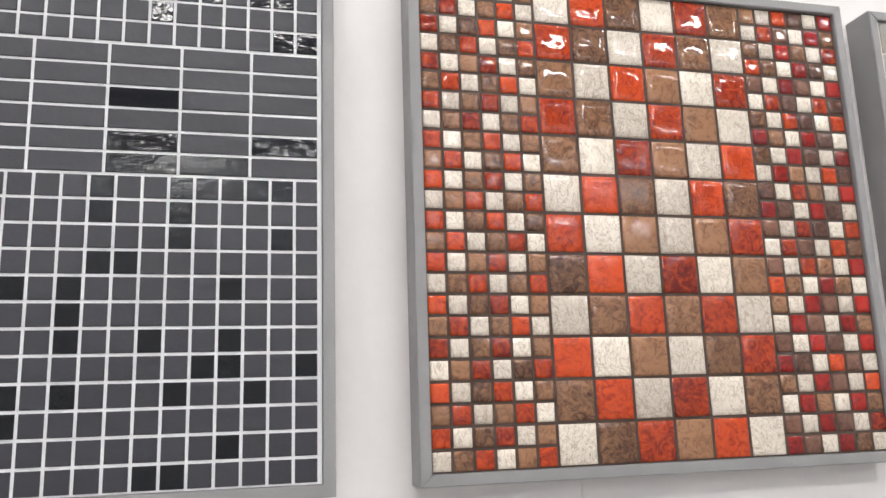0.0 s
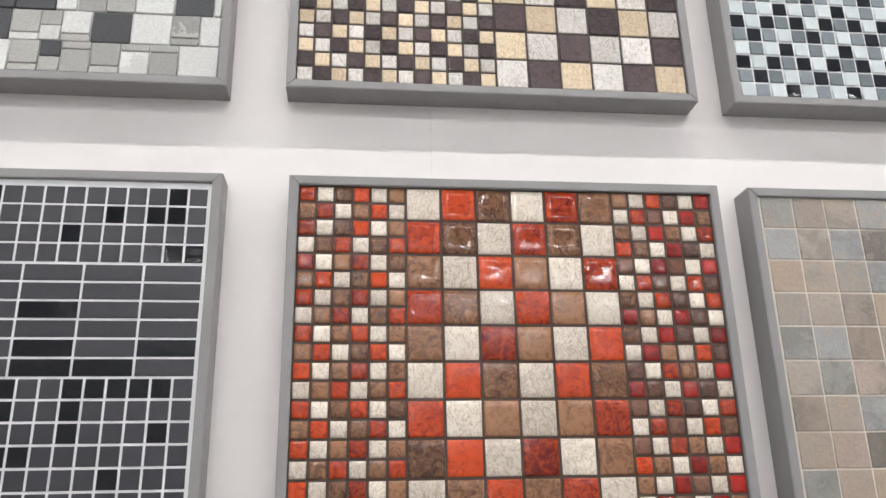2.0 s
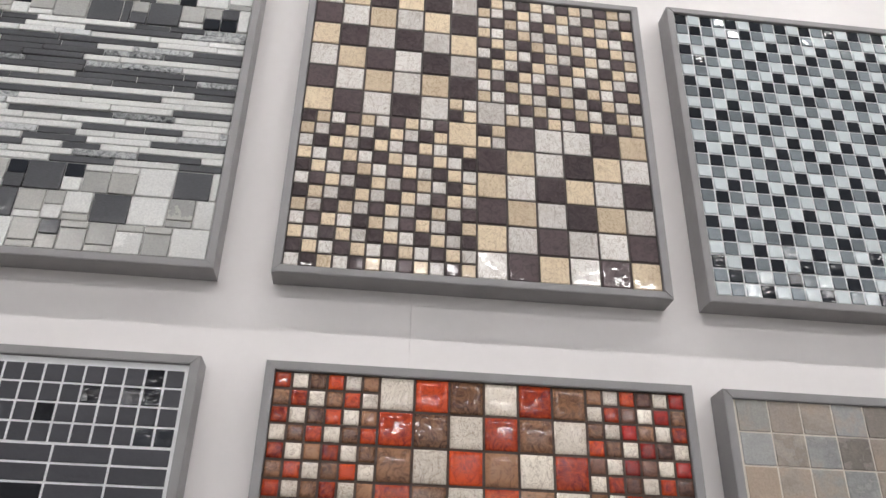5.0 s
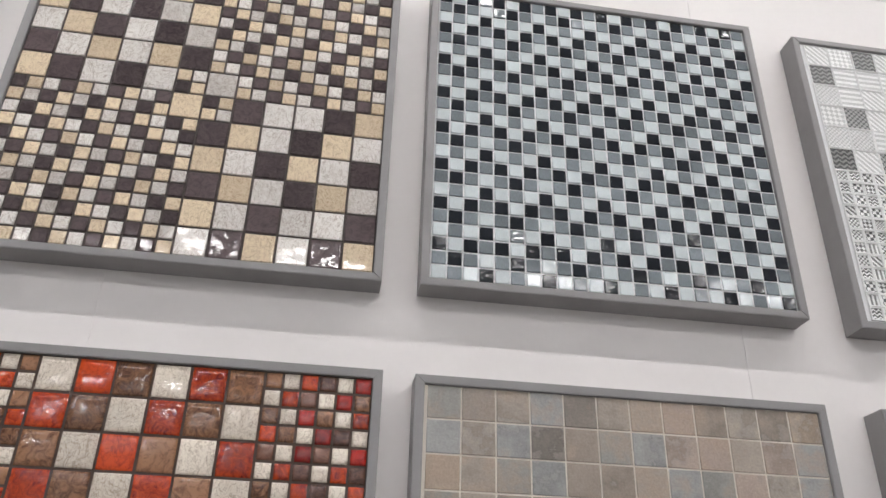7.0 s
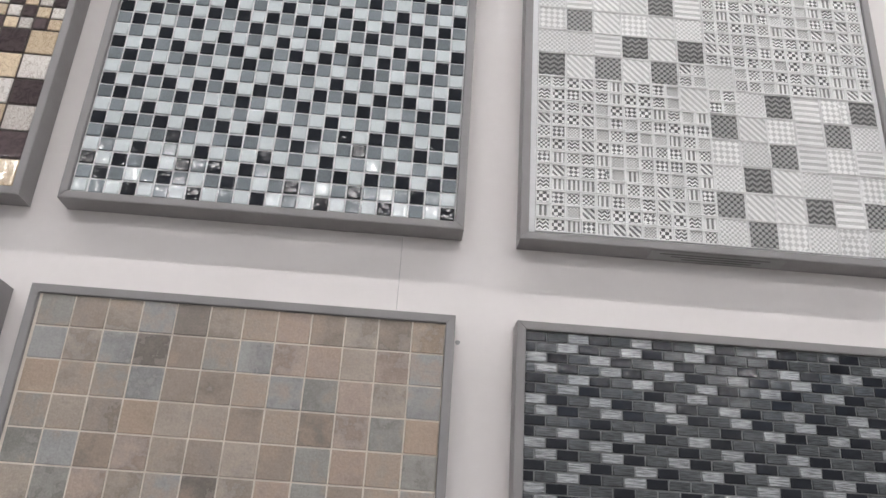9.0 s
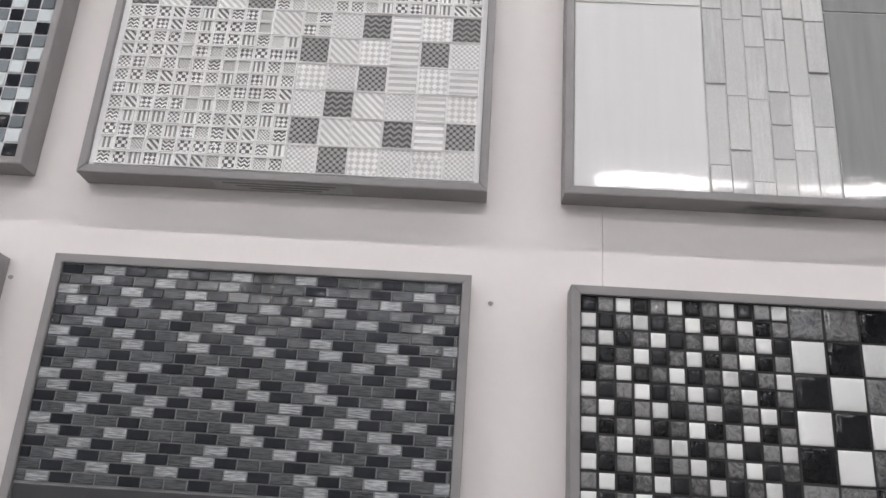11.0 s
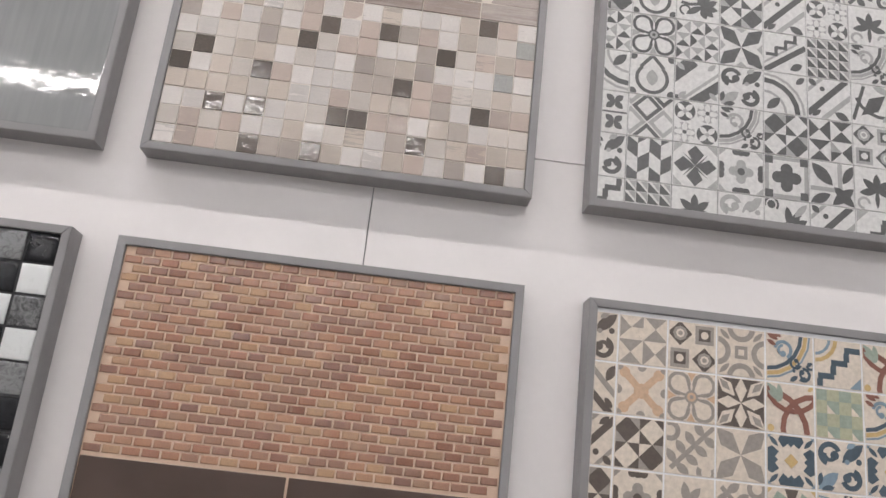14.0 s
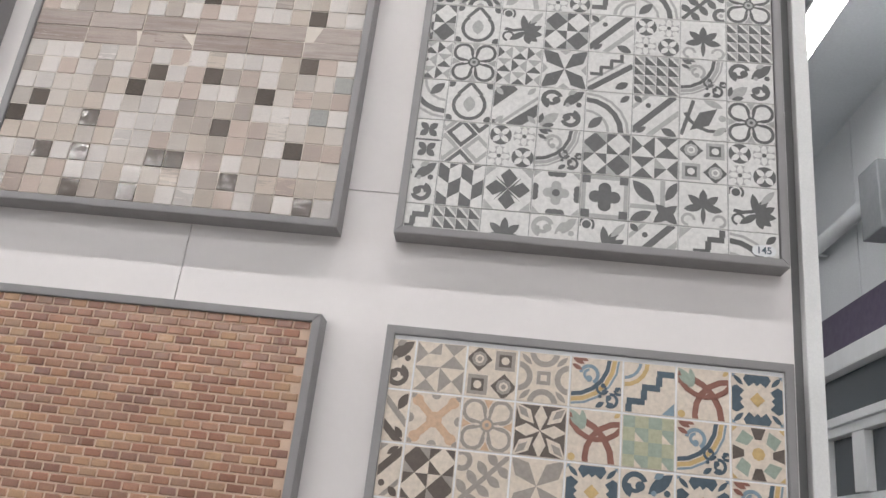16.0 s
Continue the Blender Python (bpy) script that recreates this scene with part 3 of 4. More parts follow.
def red_panel():
    rows = ["WRBWRB", "RBWRBW", "BWRBWR", "RBWRBW", "BWRBWR", "WRBWRB", "RWBWBR", "BRWRWB", "WBRBRW", "RWBWBR", "BRWRWB", "WBRBRW"]
    rng = random.Random(5)
    keys = {"W": "cream", "R": "red", "B": "brown"}
    out = grid_cells(0.15, 0.60, 6, 12, 0.05, 0.0028, from_rows(rows, keys))
    out += grid_cells(0.0, 0.60, 6, 24, 0.025, 0.0028, lambda r, c: M[("red", "cream", "brown")[(c - SHIFT4[r % 4]) % 3]])
    out += grid_cells(0.45, 0.60, 6, 24, 0.025, 0.0028, lambda r, c: M[("brown_dimmed" if rng.random() < 0.6 else "brown", "cream", "red_dark" if rng.random() < 0.55 else "red")[(c - (0, 2, 0, 1)[r % 4]) % 3]])
    panel(0.0, 1.25, 0.60, 0.60, "grey-framed panel of glossy red, brown and cream crackled glass mosaic", M["grout_dark"], out, True, 0.0026, 0.0007, 0.6)


def mixed_cells(pick_big, pick_small):
    """Twelve by twelve cells: large tiles in two corners, small ones in the others, with an interlocking step."""
    out = []
    for r in range(12):
        for c in range(12):
            big = (r < 6 and c < 6 and (r, c) != (5, 5)) or (r, c) in ((5, 6), (6, 5)) or (r > 5 and c > 5 and (r, c) != (6, 6))
            x, z = (c + 0.5) * 0.05, 0.60 - (r + 0.5) * 0.05
            if big:
                out.append((x, z, 0.0464, 0.0464, pick_big(r, c)))
            else:
                for i, j in itertools.product((0, 1), (0, 1)):
                    out.append((x + (j - 0.5) * 0.025, z - (i - 0.5) * 0.025, 0.0216, 0.0216, pick_small(2 * r + i, 2 * c + j)))
    return out


def honey_panel():
    rows = ["WYDYDW......", "DWYWYD......", "YDWDWY......", "WYDWDW......", "DWYWYD......", "YDWDW.W.....", ".....Y.DWWDY", "......DYWDYW", "......YWDYWD", "......DYWDYW", "......YWDWWD", "......WDYWDY"]
    keys = {"W": "ivory", "Y": "honey", "D": "umber", ".": "ivory"}
    out = mixed_cells(from_rows(rows, keys), by_three(("umber", "honey", "ivory"), (0, 2, 1, 2, 0, 1)))
    panel(-0.011, 2.017, 0.60, 0.60, "grey-framed panel of honey, ivory and dark umber glass mosaic", M["grout_brown"], out, False, 0.0015, 0.0, 0.4)


def silver_panel():
    rng = random.Random(8)
    rows = ["WWDWWD......", "DWWWDW......", "WWWWDW......", "WDWWWW......", "WWWDWD......", "DWDWD.W.....", ".....W.WDWWD", "......DWWWDW", "......WWDWWW", "......WDWWWW", "......DWWDWD", "......WDWWWW"]

    def big(r, c):
        return rng.choice(RELIEF_DARK if rows[r][c] == "D" else RELIEF_BIG)

    cells = mixed_cells(big, lambda r, c: rng.choice(RELIEF_SMALL))
    root = panel(1.403, 2.011, 0.618, 0.605, "grey-framed panel of silver-white relief tiles with pressed patterns", M["grout_white"], [], False, recess=0.0016)
    made = {}
    for x, z, w, h, mat in cells:
        small = w < 0.03
        key = (small, mat.name)
        if key not in made:
            size, rim = (0.0247, 0.0021) if small else (0.0495, 0.0013)
            made[key] = tray_mesh(size, size, rim, 0.0024 if small else 0.0014, mat, M["silver_rim"])
        hold("tile", made[key], root, (x + 0.010, -WALL_Y + rng.uniform(-0.0006, 0.0006), z + 0.003), (rng.gauss(0, 0.5), 0, rng.gauss(0, 0.5)))
    # paper strip with unreadable print under the lower bar
    tag = hold("paper_label", bevel_box("paper_label", 0.20, 0.42, -0.040, -0.008, -0.0146, -0.0137, M["grout_grey"], 0), root, label="grey paper label with small dark print")
    for k in range(3):
        hold("print_line", bevel_box("print_line", 0.215 + 0.02 * k, 0.395 - 0.012 * k, -0.035 + 0.009 * k, -0.031 + 0.009 * k, -0.0151, -0.0147, M["groove"], 0), tag)


def slate_panel():
    rows = ["GNTBKTTPNTNO", "BTBKNGBPPTPB", "OTGBNNTBGPTB", "GTNOTTNTKPGO", "GBKPTNTNGPTG", "TGPTBKTPGNTB", "NTBGTOPTKTGP", "TPKTGBNTOTBG", "GTOPNTGBTPKT", "BNTGTPKTGOTN", "TGBTONTPTGNB", "PTNGBTGKTPOT"]
    out = [(0.0042 + (c + 0.5) * 0.0502, 0.602 - (r + 0.5) * 0.0492, 0.0478, 0.0468, M["slate_" + rows[r][c]]) for r in range(12) for c in range(12)]
    panel(0.674, 1.246, 0.607, 0.602, "grey-framed panel of matt slate tiles in grey, blue and tan", M["grout_beige"], out, True, 0.0008, 0.0, 0.3, 0.0012)


def checker_panel():
    """Pale, grey and black glass; the black tiles step along diagonals."""
    def pick(r, c):
        row = ("KPGP", "PGKG", "GKPK")[(23 - r) % 3]
        return M[{"K": "jet_glass", "P": "pale_glass", "G": "mid_glass"}[row[(23 - c) % 4]]]
    out = grid_cells(0.0015, 0.608, 24, 24, 0.02533, 0.0030, pick)
    panel(0.675, 2.018, 0.611, 0.608, "grey-framed panel of pale, grey and black glass checker mosaic", M["grout_white"], out, False, 0.0013, 0.0, 1.15)


def brick_cells(w, z_lo, z_hi, pitch, rows, gap, pick):
    out = []
    rise = (z_hi - z_lo) / rows
    for r in range(rows):
        x = -pitch * (0.5 if r % 2 else 0.0)
        c = 0
        while x < w - 0.004:
            a, b = max(0.001, x + gap / 2), min(w - 0.001, x + pitch - gap / 2)
            if b - a > 0.004:
                out.append(((a + b) / 2, z_hi - (r + 0.5) * rise, b - a, rise - gap, pick(r, c)))
            x += pitch
            c += 1
    return out


def dark_brick_panel():
    rng = random.Random(14)

    def pick(r, c):
        k = (c + (0, 0, 2, 1)[r % 4]) % 3
        return M[("jet_glass", "brush_grey", "brush_light" if rng.random() < 0.8 else "brush_grey")[k]]

    out = brick_cells(0.602, 0.285, 0.601, 0.0322, 20, 0.0022, pick)
    root = panel(1.402, 1.246, 0.602, 0.602, "grey-framed panel of black glass brick mosaic above a charcoal slab", M["grout_mid"], out, True, 0.0009, 0.0, 0.9, 0.0016, piece="glass_brick")
    hold("slab", bevel_box("slab", 0.002, 0.600, -WALL_Y, -WALL_Y + 0.006, 0.002, 0.282, M["charcoal"], 0.001), root, label="plain charcoal ceramic slab")


def mono_panel():
    rows = ["GGKWGK", "WKWGKW", "KWGKWG", "WKWGKW", "KWGKWG", "GGKWGK", "WGKWGK", "KWGKWG", "WKWGKW", "KWGKWG", "WKWGKW", "KWGKWG"]
    keys = {"W": "white_glass", "K": "black_glass", "G": "smoke_glass"}
    out = grid_cells(0.30, 0.60, 6, 12, 0.05, 0.0034, from_rows(rows, keys))
    out += grid_cells(0.0, 0.60, 12, 24, 0.025, 0.0034, by_three(("black_glass", "smoke_glass", "white_glass"), (0, 1, 2, 1)))
    panel(2.178, 1.242, 0.60, 0.60, "grey-framed panel of black, white and smoky glass mosaic", M["grout_black"], out, True, 0.0022, 0.0004, 0.8)


def copper_panel():
    pitch, rise = 0.0283, (0.598 - 0.286) / 22
    out = [((c + (0.5 if r % 2 else 1.0)) * pitch + 0.001, 0.598 - (r + 0.5) * rise, pitch - 0.0030, rise - 0.0027, M["copper"]) for r in range(22) for c in range(21)]
    root = panel(2.877, 1.240, 0.611, 0.598, "grey-framed panel of copper-brown glazed brick mosaic above dark brown slabs", M["grout_sand"], out, True, 0.0016, 0.0, 1.3, 0.0016, piece="brick", uneven=0.0004)
    for a, b in ((0.002, 0.299), (0.303, 0.609)):
        hold("slab", bevel_box("slab", a, b, -WALL_Y, -WALL_Y + 0.006, 0.002, 0.281, M["umber_slab"], 0.001), root, label="dark brown glazed slab")


def slab_panel():
    w, h = 0.612, 0.60
    root = panel(2.166, 2.015, w, h, "grey-framed panel of white and grey glazed slabs with pale vertical strips", M["grout_pale"], [], False)
    for x0, x1, key in ((0.001, 0.209, "white_slab"), (0.4125, 0.611, "grey_slab")):
        for z0, z1 in ((0.001, 0.340), (0.343, 0.599)):
            hold("slab", bevel_box("slab", x0, x1, -WALL_Y, -WALL_Y + 0.006, z0, z1, M[key], 0.0012), root)
    rng = random.Random(2)
    starts = (0.10, 0.02, 0.075, 0.055, 0.012, 0.030)
    for k in range(6):
        x = 0.2115 + 0.0333 * k
        z = -0.15 + starts[k]
        while z < h:
            tall = rng.choice((0.098, 0.098, 0.145, 0.06))
            a, b = max(0.001, z + 0.001), min(h - 0.001, z + tall - 0.001)
            if b - a > 0.012:
                hold("strip", bevel_box("strip", x, x + 0.032, -WALL_Y + rng.uniform(-0.0025, 0.001), -WALL_Y + 0.006, a, b, M["birch"], 0.0010, 1), root)
            z += tall
    # torn tape under the lower bar
    scrap = bmesh.new()
    rows = [[scrap.verts.new((0.27 + 0.014 * i, -0.030 + 0.010 * j + 0.003 * math.sin(i * 2.1 + j), -0.0142 - 0.004 * abs(math.sin(i * 1.7 + j * 0.9)))) for j in range(3)] for i in range(9)]
    for i, j in itertools.product(range(8), range(2)):
        scrap.faces.new((rows[i][j], rows[i + 1][j], rows[i + 1][j + 1], rows[i][j + 1]))
    bmesh.ops.solidify(scrap, geom=scrap.faces[:], thickness=0.0006)
    me = bpy.data.meshes.new("torn_tape")
    scrap.to_mesh(me)
    scrap.free()
    me.materials.append(M["grout_grey"])
    hold("torn_tape", me, root, label="torn strip of grey tape")


def beige_panel():
    rng = random.Random(21)
    p = 0.0339
    dark = {(0, 16), (0, 7), (0, 4), (1, 12), (2, 9), (2, 8), (2, 4), (2, 2), (3, 15), (4, 11), (4, 4), (4, 0), (5, 1), (6, 13), (6, 6), (7, 10), (7, 7), (8, 15), (11, 15), (12, 3), (12, 9), (13, 12), (14, 6), (15, 1), (15, 14), (16, 9)}
    out = []
    for r in range(18):
        z = 0.001 + (r + 0.5) * p
        if r in (9, 10):
            for c in range(6):
                out.append(((c + 0.5) * 0.1017 + 0.0005, z, 0.0998, p - 0.0016, M["wood"]))
            continue
        for c in range(18):
            key = rng.choices(("chalk", "sand", "rose", "stone", "rib"), (34, 18, 22, 12, 14))[0]
            if (r, c) in dark:
                key = "cocoa"
            elif (r, c) in ((5, 16), (7, 17)):
                key = "fog"
            out.append((0.0005 + (c + 0.5) * p, z, p - 0.0016, p - 0.0016, M[key]))
    panel(2.877, 2.013, 0.611, 0.610, "grey-framed panel of beige glass and stone mosaic with a wood-look band", M["grout_beige"], out, False, 0.0006, 0.0, 0.7, 0.0012, uneven=0.0009)


def pebble_panel():
    """Bands of mixed blocks above and below a band of thin strips."""
    rng = random.Random(33)
    w, h = 0.60, 0.612
    u = 0.0258
    out = []

    def piece(x0, x1, z0, z1, key):
        g = 0.0017
        out.append(((x0 + x1) / 2, (z0 + z1) / 2, x1 - x0 - g, z1 - z0 - g, M[key]))

    def block_row(z0, start):
        x = w - 0.001 - start
        H = 2 * u
        if start:
            piece(x, w - 0.001, z0, z0 + H, "chalk_stone")
        while x > 0.02:
            kind = rng.choice(("large", "bar", "stack", "medium", "large", "medium", "stack"))
            if kind == "large":
                piece(max(0.001, x - 2.2 * u), x, z0, z0 + H, rng.choice(("fog", "chalk_stone", "steel_glass", "fog", "steel_glass")))
                x -= 2.2 * u
            elif kind == "bar":
                piece(max(0.001, x - 0.6 * u), x, z0, z0 + H, rng.choice(("steel_glass", "chalk_stone", "steel_glass")))
                x -= 0.6 * u
            elif kind == "stack":
                a, b = rng.sample(("steel_glass", "chalk_stone", "jet_glass", "fog"), 2)
                piece(max(0.001, x - 1.15 * u), x, z0, z0 + u, a)
                piece(max(0.001, x - 1.15 * u), x, z0 + u, z0 + H, b)
                x -= 1.15 * u
            else:
                lo = rng.choice((0.0, 0.5))
                piece(max(0.001, x - 1.6 * u), x, z0 + lo * u, z0 + lo * u + 1.5 * u, rng.choice(("fog", "fog", "chalk_stone")))
                piece(max(0.001, x - 1.6 * u), x, *((z0, z0 + 0.5 * u) if lo else (z0 + 1.5 * u, z0 + H)), rng.choice(("chalk_stone", "fog")))
                x -= 1.6 * u

    for k in range(3):
        block_row(0.001 + k * 2 * u, (0.0, 0.03, 0.012)[k])
        block_row(0.456 + k * 2 * u, (0.02, 0.0, 0.016)[k])
    rise = (0.455 - 0.157) / 23
    for r in range(23):
        x = w + rng.uniform(0, 0.10)
        z0 = 0.157 + r * rise
        while x > 0.005:
            long_ = rng.choice((0.10, 0.10, 0.165, 0.06))
            a, b = max(0.001, x - long_), min(w - 0.001, x)
            if b - a > 0.006:
                piece(a, b, z0, z0 + rise + 0.0006, rng.choice(("chalk_stone", "steel_glass", "chalk_stone", "steel_glass", "foil", "steel_glass", "chalk_stone")))
            x -= long_
    panel(-0.723, 2.015, w, h, "grey-framed panel of grey glass and white stone blocks and strips", M["grout_pale"], out, False, 0.0014, 0.0, 0.35, 0.0034, piece="mosaic_piece", uneven=0.0013)


black_panel()
red_panel()
slate_panel()
dark_brick_panel()
mono_panel()
copper_panel()
pebble_panel()
honey_panel()
checker_panel()
silver_panel()
slab_panel()
beige_panel()


# ---- printed pattern tiles: thin inlaid shapes on a unit square, (layer, colour slot, outline) ----
def rect(x0, z0, x1, z1, s, layer=1):
    return [(layer, s, [(x0, z0), (x1, z0), (x1, z1), (x0, z1)])]


def poly(s, *pts, layer=1):
    return [(layer, s, list(pts))]


def disc(x, z, r, s, layer=1, n=16):
    return [(layer, s, [(x + r * math.cos(k * math.tau / n), z + r * math.sin(k * math.tau / n)) for k in range(n)])]


def ring(x, z, r0, r1, a0, a1, s, layer=1):
    """An arc of a ring in short pieces."""
    n = max(3, int(abs(a1 - a0) / 18))
    out = []
    for k in range(n):
        b, c = (radians(a0 + (a1 - a0) * q / n) for q in (k, k + 1))
        out.append((layer, s, [(x + r0 * math.cos(b), z + r0 * math.sin(b)), (x + r1 * math.cos(b), z + r1 * math.sin(b)),
                               (x + r1 * math.cos(c), z + r1 * math.sin(c)), (x + r0 * math.cos(c), z + r0 * math.sin(c))]))
    return out


def stroke(x0, z0, x1, z1, w, s, layer=1):
    d = math.hypot(x1 - x0, z1 - z0)
    u, v = -(z1 - z0) / d * w / 2, (x1 - x0) / d * w / 2
    return [(layer, s, [(x0 + u, z0 + v), (x0 - u, z0 - v), (x1 - u, z1 - v), (x1 + u, z1 + v)])]


def leaf(x0, z0, x1, z1, w, s, layer=1):
    dx, dz = x1 - x0, z1 - z0
    d = math.hypot(dx, dz)
    u, v = -dz / d * w, dx / d * w
    side = [(q / 6, math.sin(math.pi * q / 6) ** 0.8) for q in range(7)]
    pts = [(x0 + dx * a + u * b, z0 + dz * a + v * b) for a, b in side] + [(x0 + dx * a - u * b, z0 + dz * a - v * b) for a, b in side[-2:0:-1]]
    return [(layer, s, pts)]


def turned(shapes, quarter):
    for _ in range(quarter % 4):
        shapes = [(l, s, [(1 - z, x) for x, z in p]) for l, s, p in shapes]
    return shapes


def fourfold(shapes):
    return sum((turned(shapes, q) for q in range(4)), [])


def spiral(x, z, r, a, s, layer=2, w=0.05, hand=1):
    return ring(x, z, r - w, r, a, a + hand * 230, s, layer) + ring(x + hand * 0.0, z, r * 0.45 - w * 0.4, r * 0.45 + w * 0.4, a + hand * 150, a + hand * 330, s, layer) + disc(x + r * 0.4 * math.cos(radians(a + hand * 330)), z + r * 0.4 * math.sin(radians(a + hand * 330)), w * 0.9, s, layer + 1, 10)


def m_pinwheel():
    return fourfold(poly(2, (0.0, 0.0), (0.5, 0.5), (0.0, 0.36)) + poly(1, (0.36, 0.0), (0.64, 0.0), (0.5, 0.34)) + poly(2, (0.0, 1.0), (0.36, 0.64), (0.0, 0.64), layer=2))


def m_pinwheel_small():
    return fourfold(poly(2, (0.5, 0.5), (0.31, 0.24), (0.5, 0.03), (0.67, 0.20)) + poly(1, (0, 0), (0.26, 0), (0, 0.26)) + poly(2, (0.5, 0.5), (0.40, 0.46), (0.22, 0.22), (0.30, 0.30), layer=2))


def m_nested():
    out = []
    for i, j in itertools.product((0, 1), (0, 1)):
        x, z = 0.25 + 0.5 * i, 0.25 + 0.5 * j
        if (i + j) % 2:
            out += poly(2, (x, z - 0.25), (x + 0.25, z), (x, z + 0.25), (x - 0.25, z)) + disc(x, z, 0.15, 1, 2, 8) + disc(x, z, 0.09, 0, 3, 8) + disc(x, z, 0.05, 1, 4, 8)
        else:
            out += rect(x - 0.19, z - 0.19, x + 0.19, z + 0.19, 1) + rect(x - 0.12, z - 0.12, x + 0.12, z + 0.12, 2, 2) + disc(x, z, 0.08, 0, 3, 10)
    return out


def m_lattice():
    return fourfold(ring(0.5, 0.0, 0.18, 0.29, 0, 180, 2) + disc(0.0, 0.0, 0.18, 1, 2) + disc(0.5, 0.0, 0.09, 1, 2) + leaf(0.06, 0.06, 0.26, 0.26, 0.05, 2, 3)) + rect(0.37, 0.37, 0.63, 0.63, 2, 2) + rect(0.44, 0.44, 0.56, 0.56, 0, 3)


def m_hearts():
    return (fourfold(disc(0.25, 0.25, 0.235, 2) + disc(0.25, 0.25, 0.165, 0, 2) + poly(0, (0.5, 0.5), (0.15, 0.37), (0.37, 0.15), layer=2) + stroke(0.5, 0.5, 0.12, 0.40, 0.05, 2, 3) + stroke(0.5, 0.5, 0.40, 0.12, 0.05, 2, 3)
                     + poly(1, (0.40, 0.0), (0.60, 0.0), (0.5, 0.20), layer=3) + disc(0.0, 0.0, 0.07, 1, 3, 10)) + disc(0.5, 0.5, 0.13, 2, 4) + disc(0.5, 0.5, 0.09, 1, 5) + disc(0.5, 0.5, 0.04, 2, 6, 8))


def m_cross():
    return fourfold(stroke(0.14, 0.14, 0.5, 0.5, 0.14, 3) + disc(0.16, 0.16, 0.11, 3, 1, 12) + disc(0.03, 0.03, 0.10, 4) + ring(0.5, 0.0, 0.16, 0.24, 0, 180, 1, 2) + disc(0.5, 0.03, 0.09, 4, 2)) + disc(0.5, 0.5, 0.15, 3, 2)


def m_kites():
    out = rect(0.0, 0.0, 1.0, 1.0, 2, 1)
    out += fourfold(poly(0, (0.5, 0.5), (0.38, 0.24), (0.5, 0.0), (0.62, 0.24), layer=2) + poly(0, (0.0, 0.0), (0.30, 0.12), (0.38, 0.38), (0.12, 0.30), layer=2))
    return out + fourfold(poly(1, (0.06, 0.06), (0.22, 0.12), (0.28, 0.28), (0.12, 0.22), layer=3))


def m_star_discs():
    out = []
    for i, j in itertools.product((0, 1), (0, 1)):
        x, z = 0.25 + 0.5 * i, 0.25 + 0.5 * j
        strong = (i + j) % 2
        out += disc(x, z, 0.235, 2 if strong else 1)
        for k in range(4):
            a = k * math.pi / 2 + (math.pi / 4 if strong else 0)
            out += leaf(x, z, x + 0.24 * math.cos(a), z + 0.24 * math.sin(a), 0.062, 0, 2)
            b = a + math.pi / 4
            if not strong:
                out += disc(x + 0.2 * math.cos(b), z + 0.2 * math.sin(b), 0.07, 0, 2, 8)
        out += disc(x, z, 0.05, 1 if strong else 2, 3, 8)
    return out


def m_diamonds():
    out = []
    for i, j in itertools.product(range(2), range(2)):
        x, z = 0.5 * i, 0.5 * j
        if (i + j) % 2:
            out += poly(2, (x + 0.25, z), (x + 0.5, z + 0.25), (x + 0.25, z + 0.5), (x, z + 0.25)) + poly(1, (x, z), (x + 0.25, z), (x, z + 0.25)) + poly(1, (x + 0.5, z + 0.5), (x + 0.25, z + 0.5), (x + 0.5, z + 0.25))
        else:
            out += rect(x, z, x + 0.5, z + 0.5, 2) + poly(0, (x + 0.25, z), (x + 0.5, z + 0.25), (x + 0.25, z + 0.5), (x, z + 0.25), layer=2)
    return out


def m_triangles():
    out = []
    for i, j in itertools.product(range(2), range(2)):
        x, z = 0.5 * i, 0.5 * j
        mid = (x + 0.25, z + 0.25)
        if (i + j) % 2:
            out += poly(2, (x, z), mid, (x, z + 0.5)) + poly(2, (x + 0.5, z), (x + 0.5, z + 0.5), mid)
        else:
            out += poly(2, (x, z), (x + 0.5, z), mid) + poly(2, (x, z + 0.5), mid, (x + 0.5, z + 0.5))
    return out + poly(1, (0.5, 0.5), (0.5, 0.25), (0.75, 0.25), layer=2)


def m_sawtooth(n=4):
    out = []
    for i, j in itertools.product(range(n), range(n)):
        x, z, q = i / n, j / n, 1.0 / n
        out += poly(2, (x, z), (x + q * 0.96, z), (x, z + q * 0.96)) + poly(1, (x + q * 0.96, z + q * 0.2), (x + q * 0.96, z + q * 0.96), (x + q * 0.3, z + q * 0.96))
    return out


def m_facets():
    out = []
    for i, j in itertools.product(range(3), range(3)):
        x, z, q = i / 3, j / 3, 1 / 3
        a, b = ((x, z), (x + q, z)) if (i + j) % 2 else ((x, z + q), (x, z))
        out += poly(2, a, b, (x + q / 2, z + q / 2)) + poly(1, (x + q, z + q), (x, z + q) if (i + j) % 2 else (x + q, z), (x + q / 2, z + q / 2))
    return out


def m_checks():
    out = []
    for i, j in itertools.product(range(4), range(4)):
        x, z = i / 4, j / 4
        out += rect(x, z, x + 0.25, z + 0.25, 1 if (i + j) % 2 else 2) + (poly(0, (x + 0.08, z), (x + 0.25, z), (x + 0.25, z + 0.17), layer=2) if (i + j) % 2 == 0 and j % 2 else [])
    return out


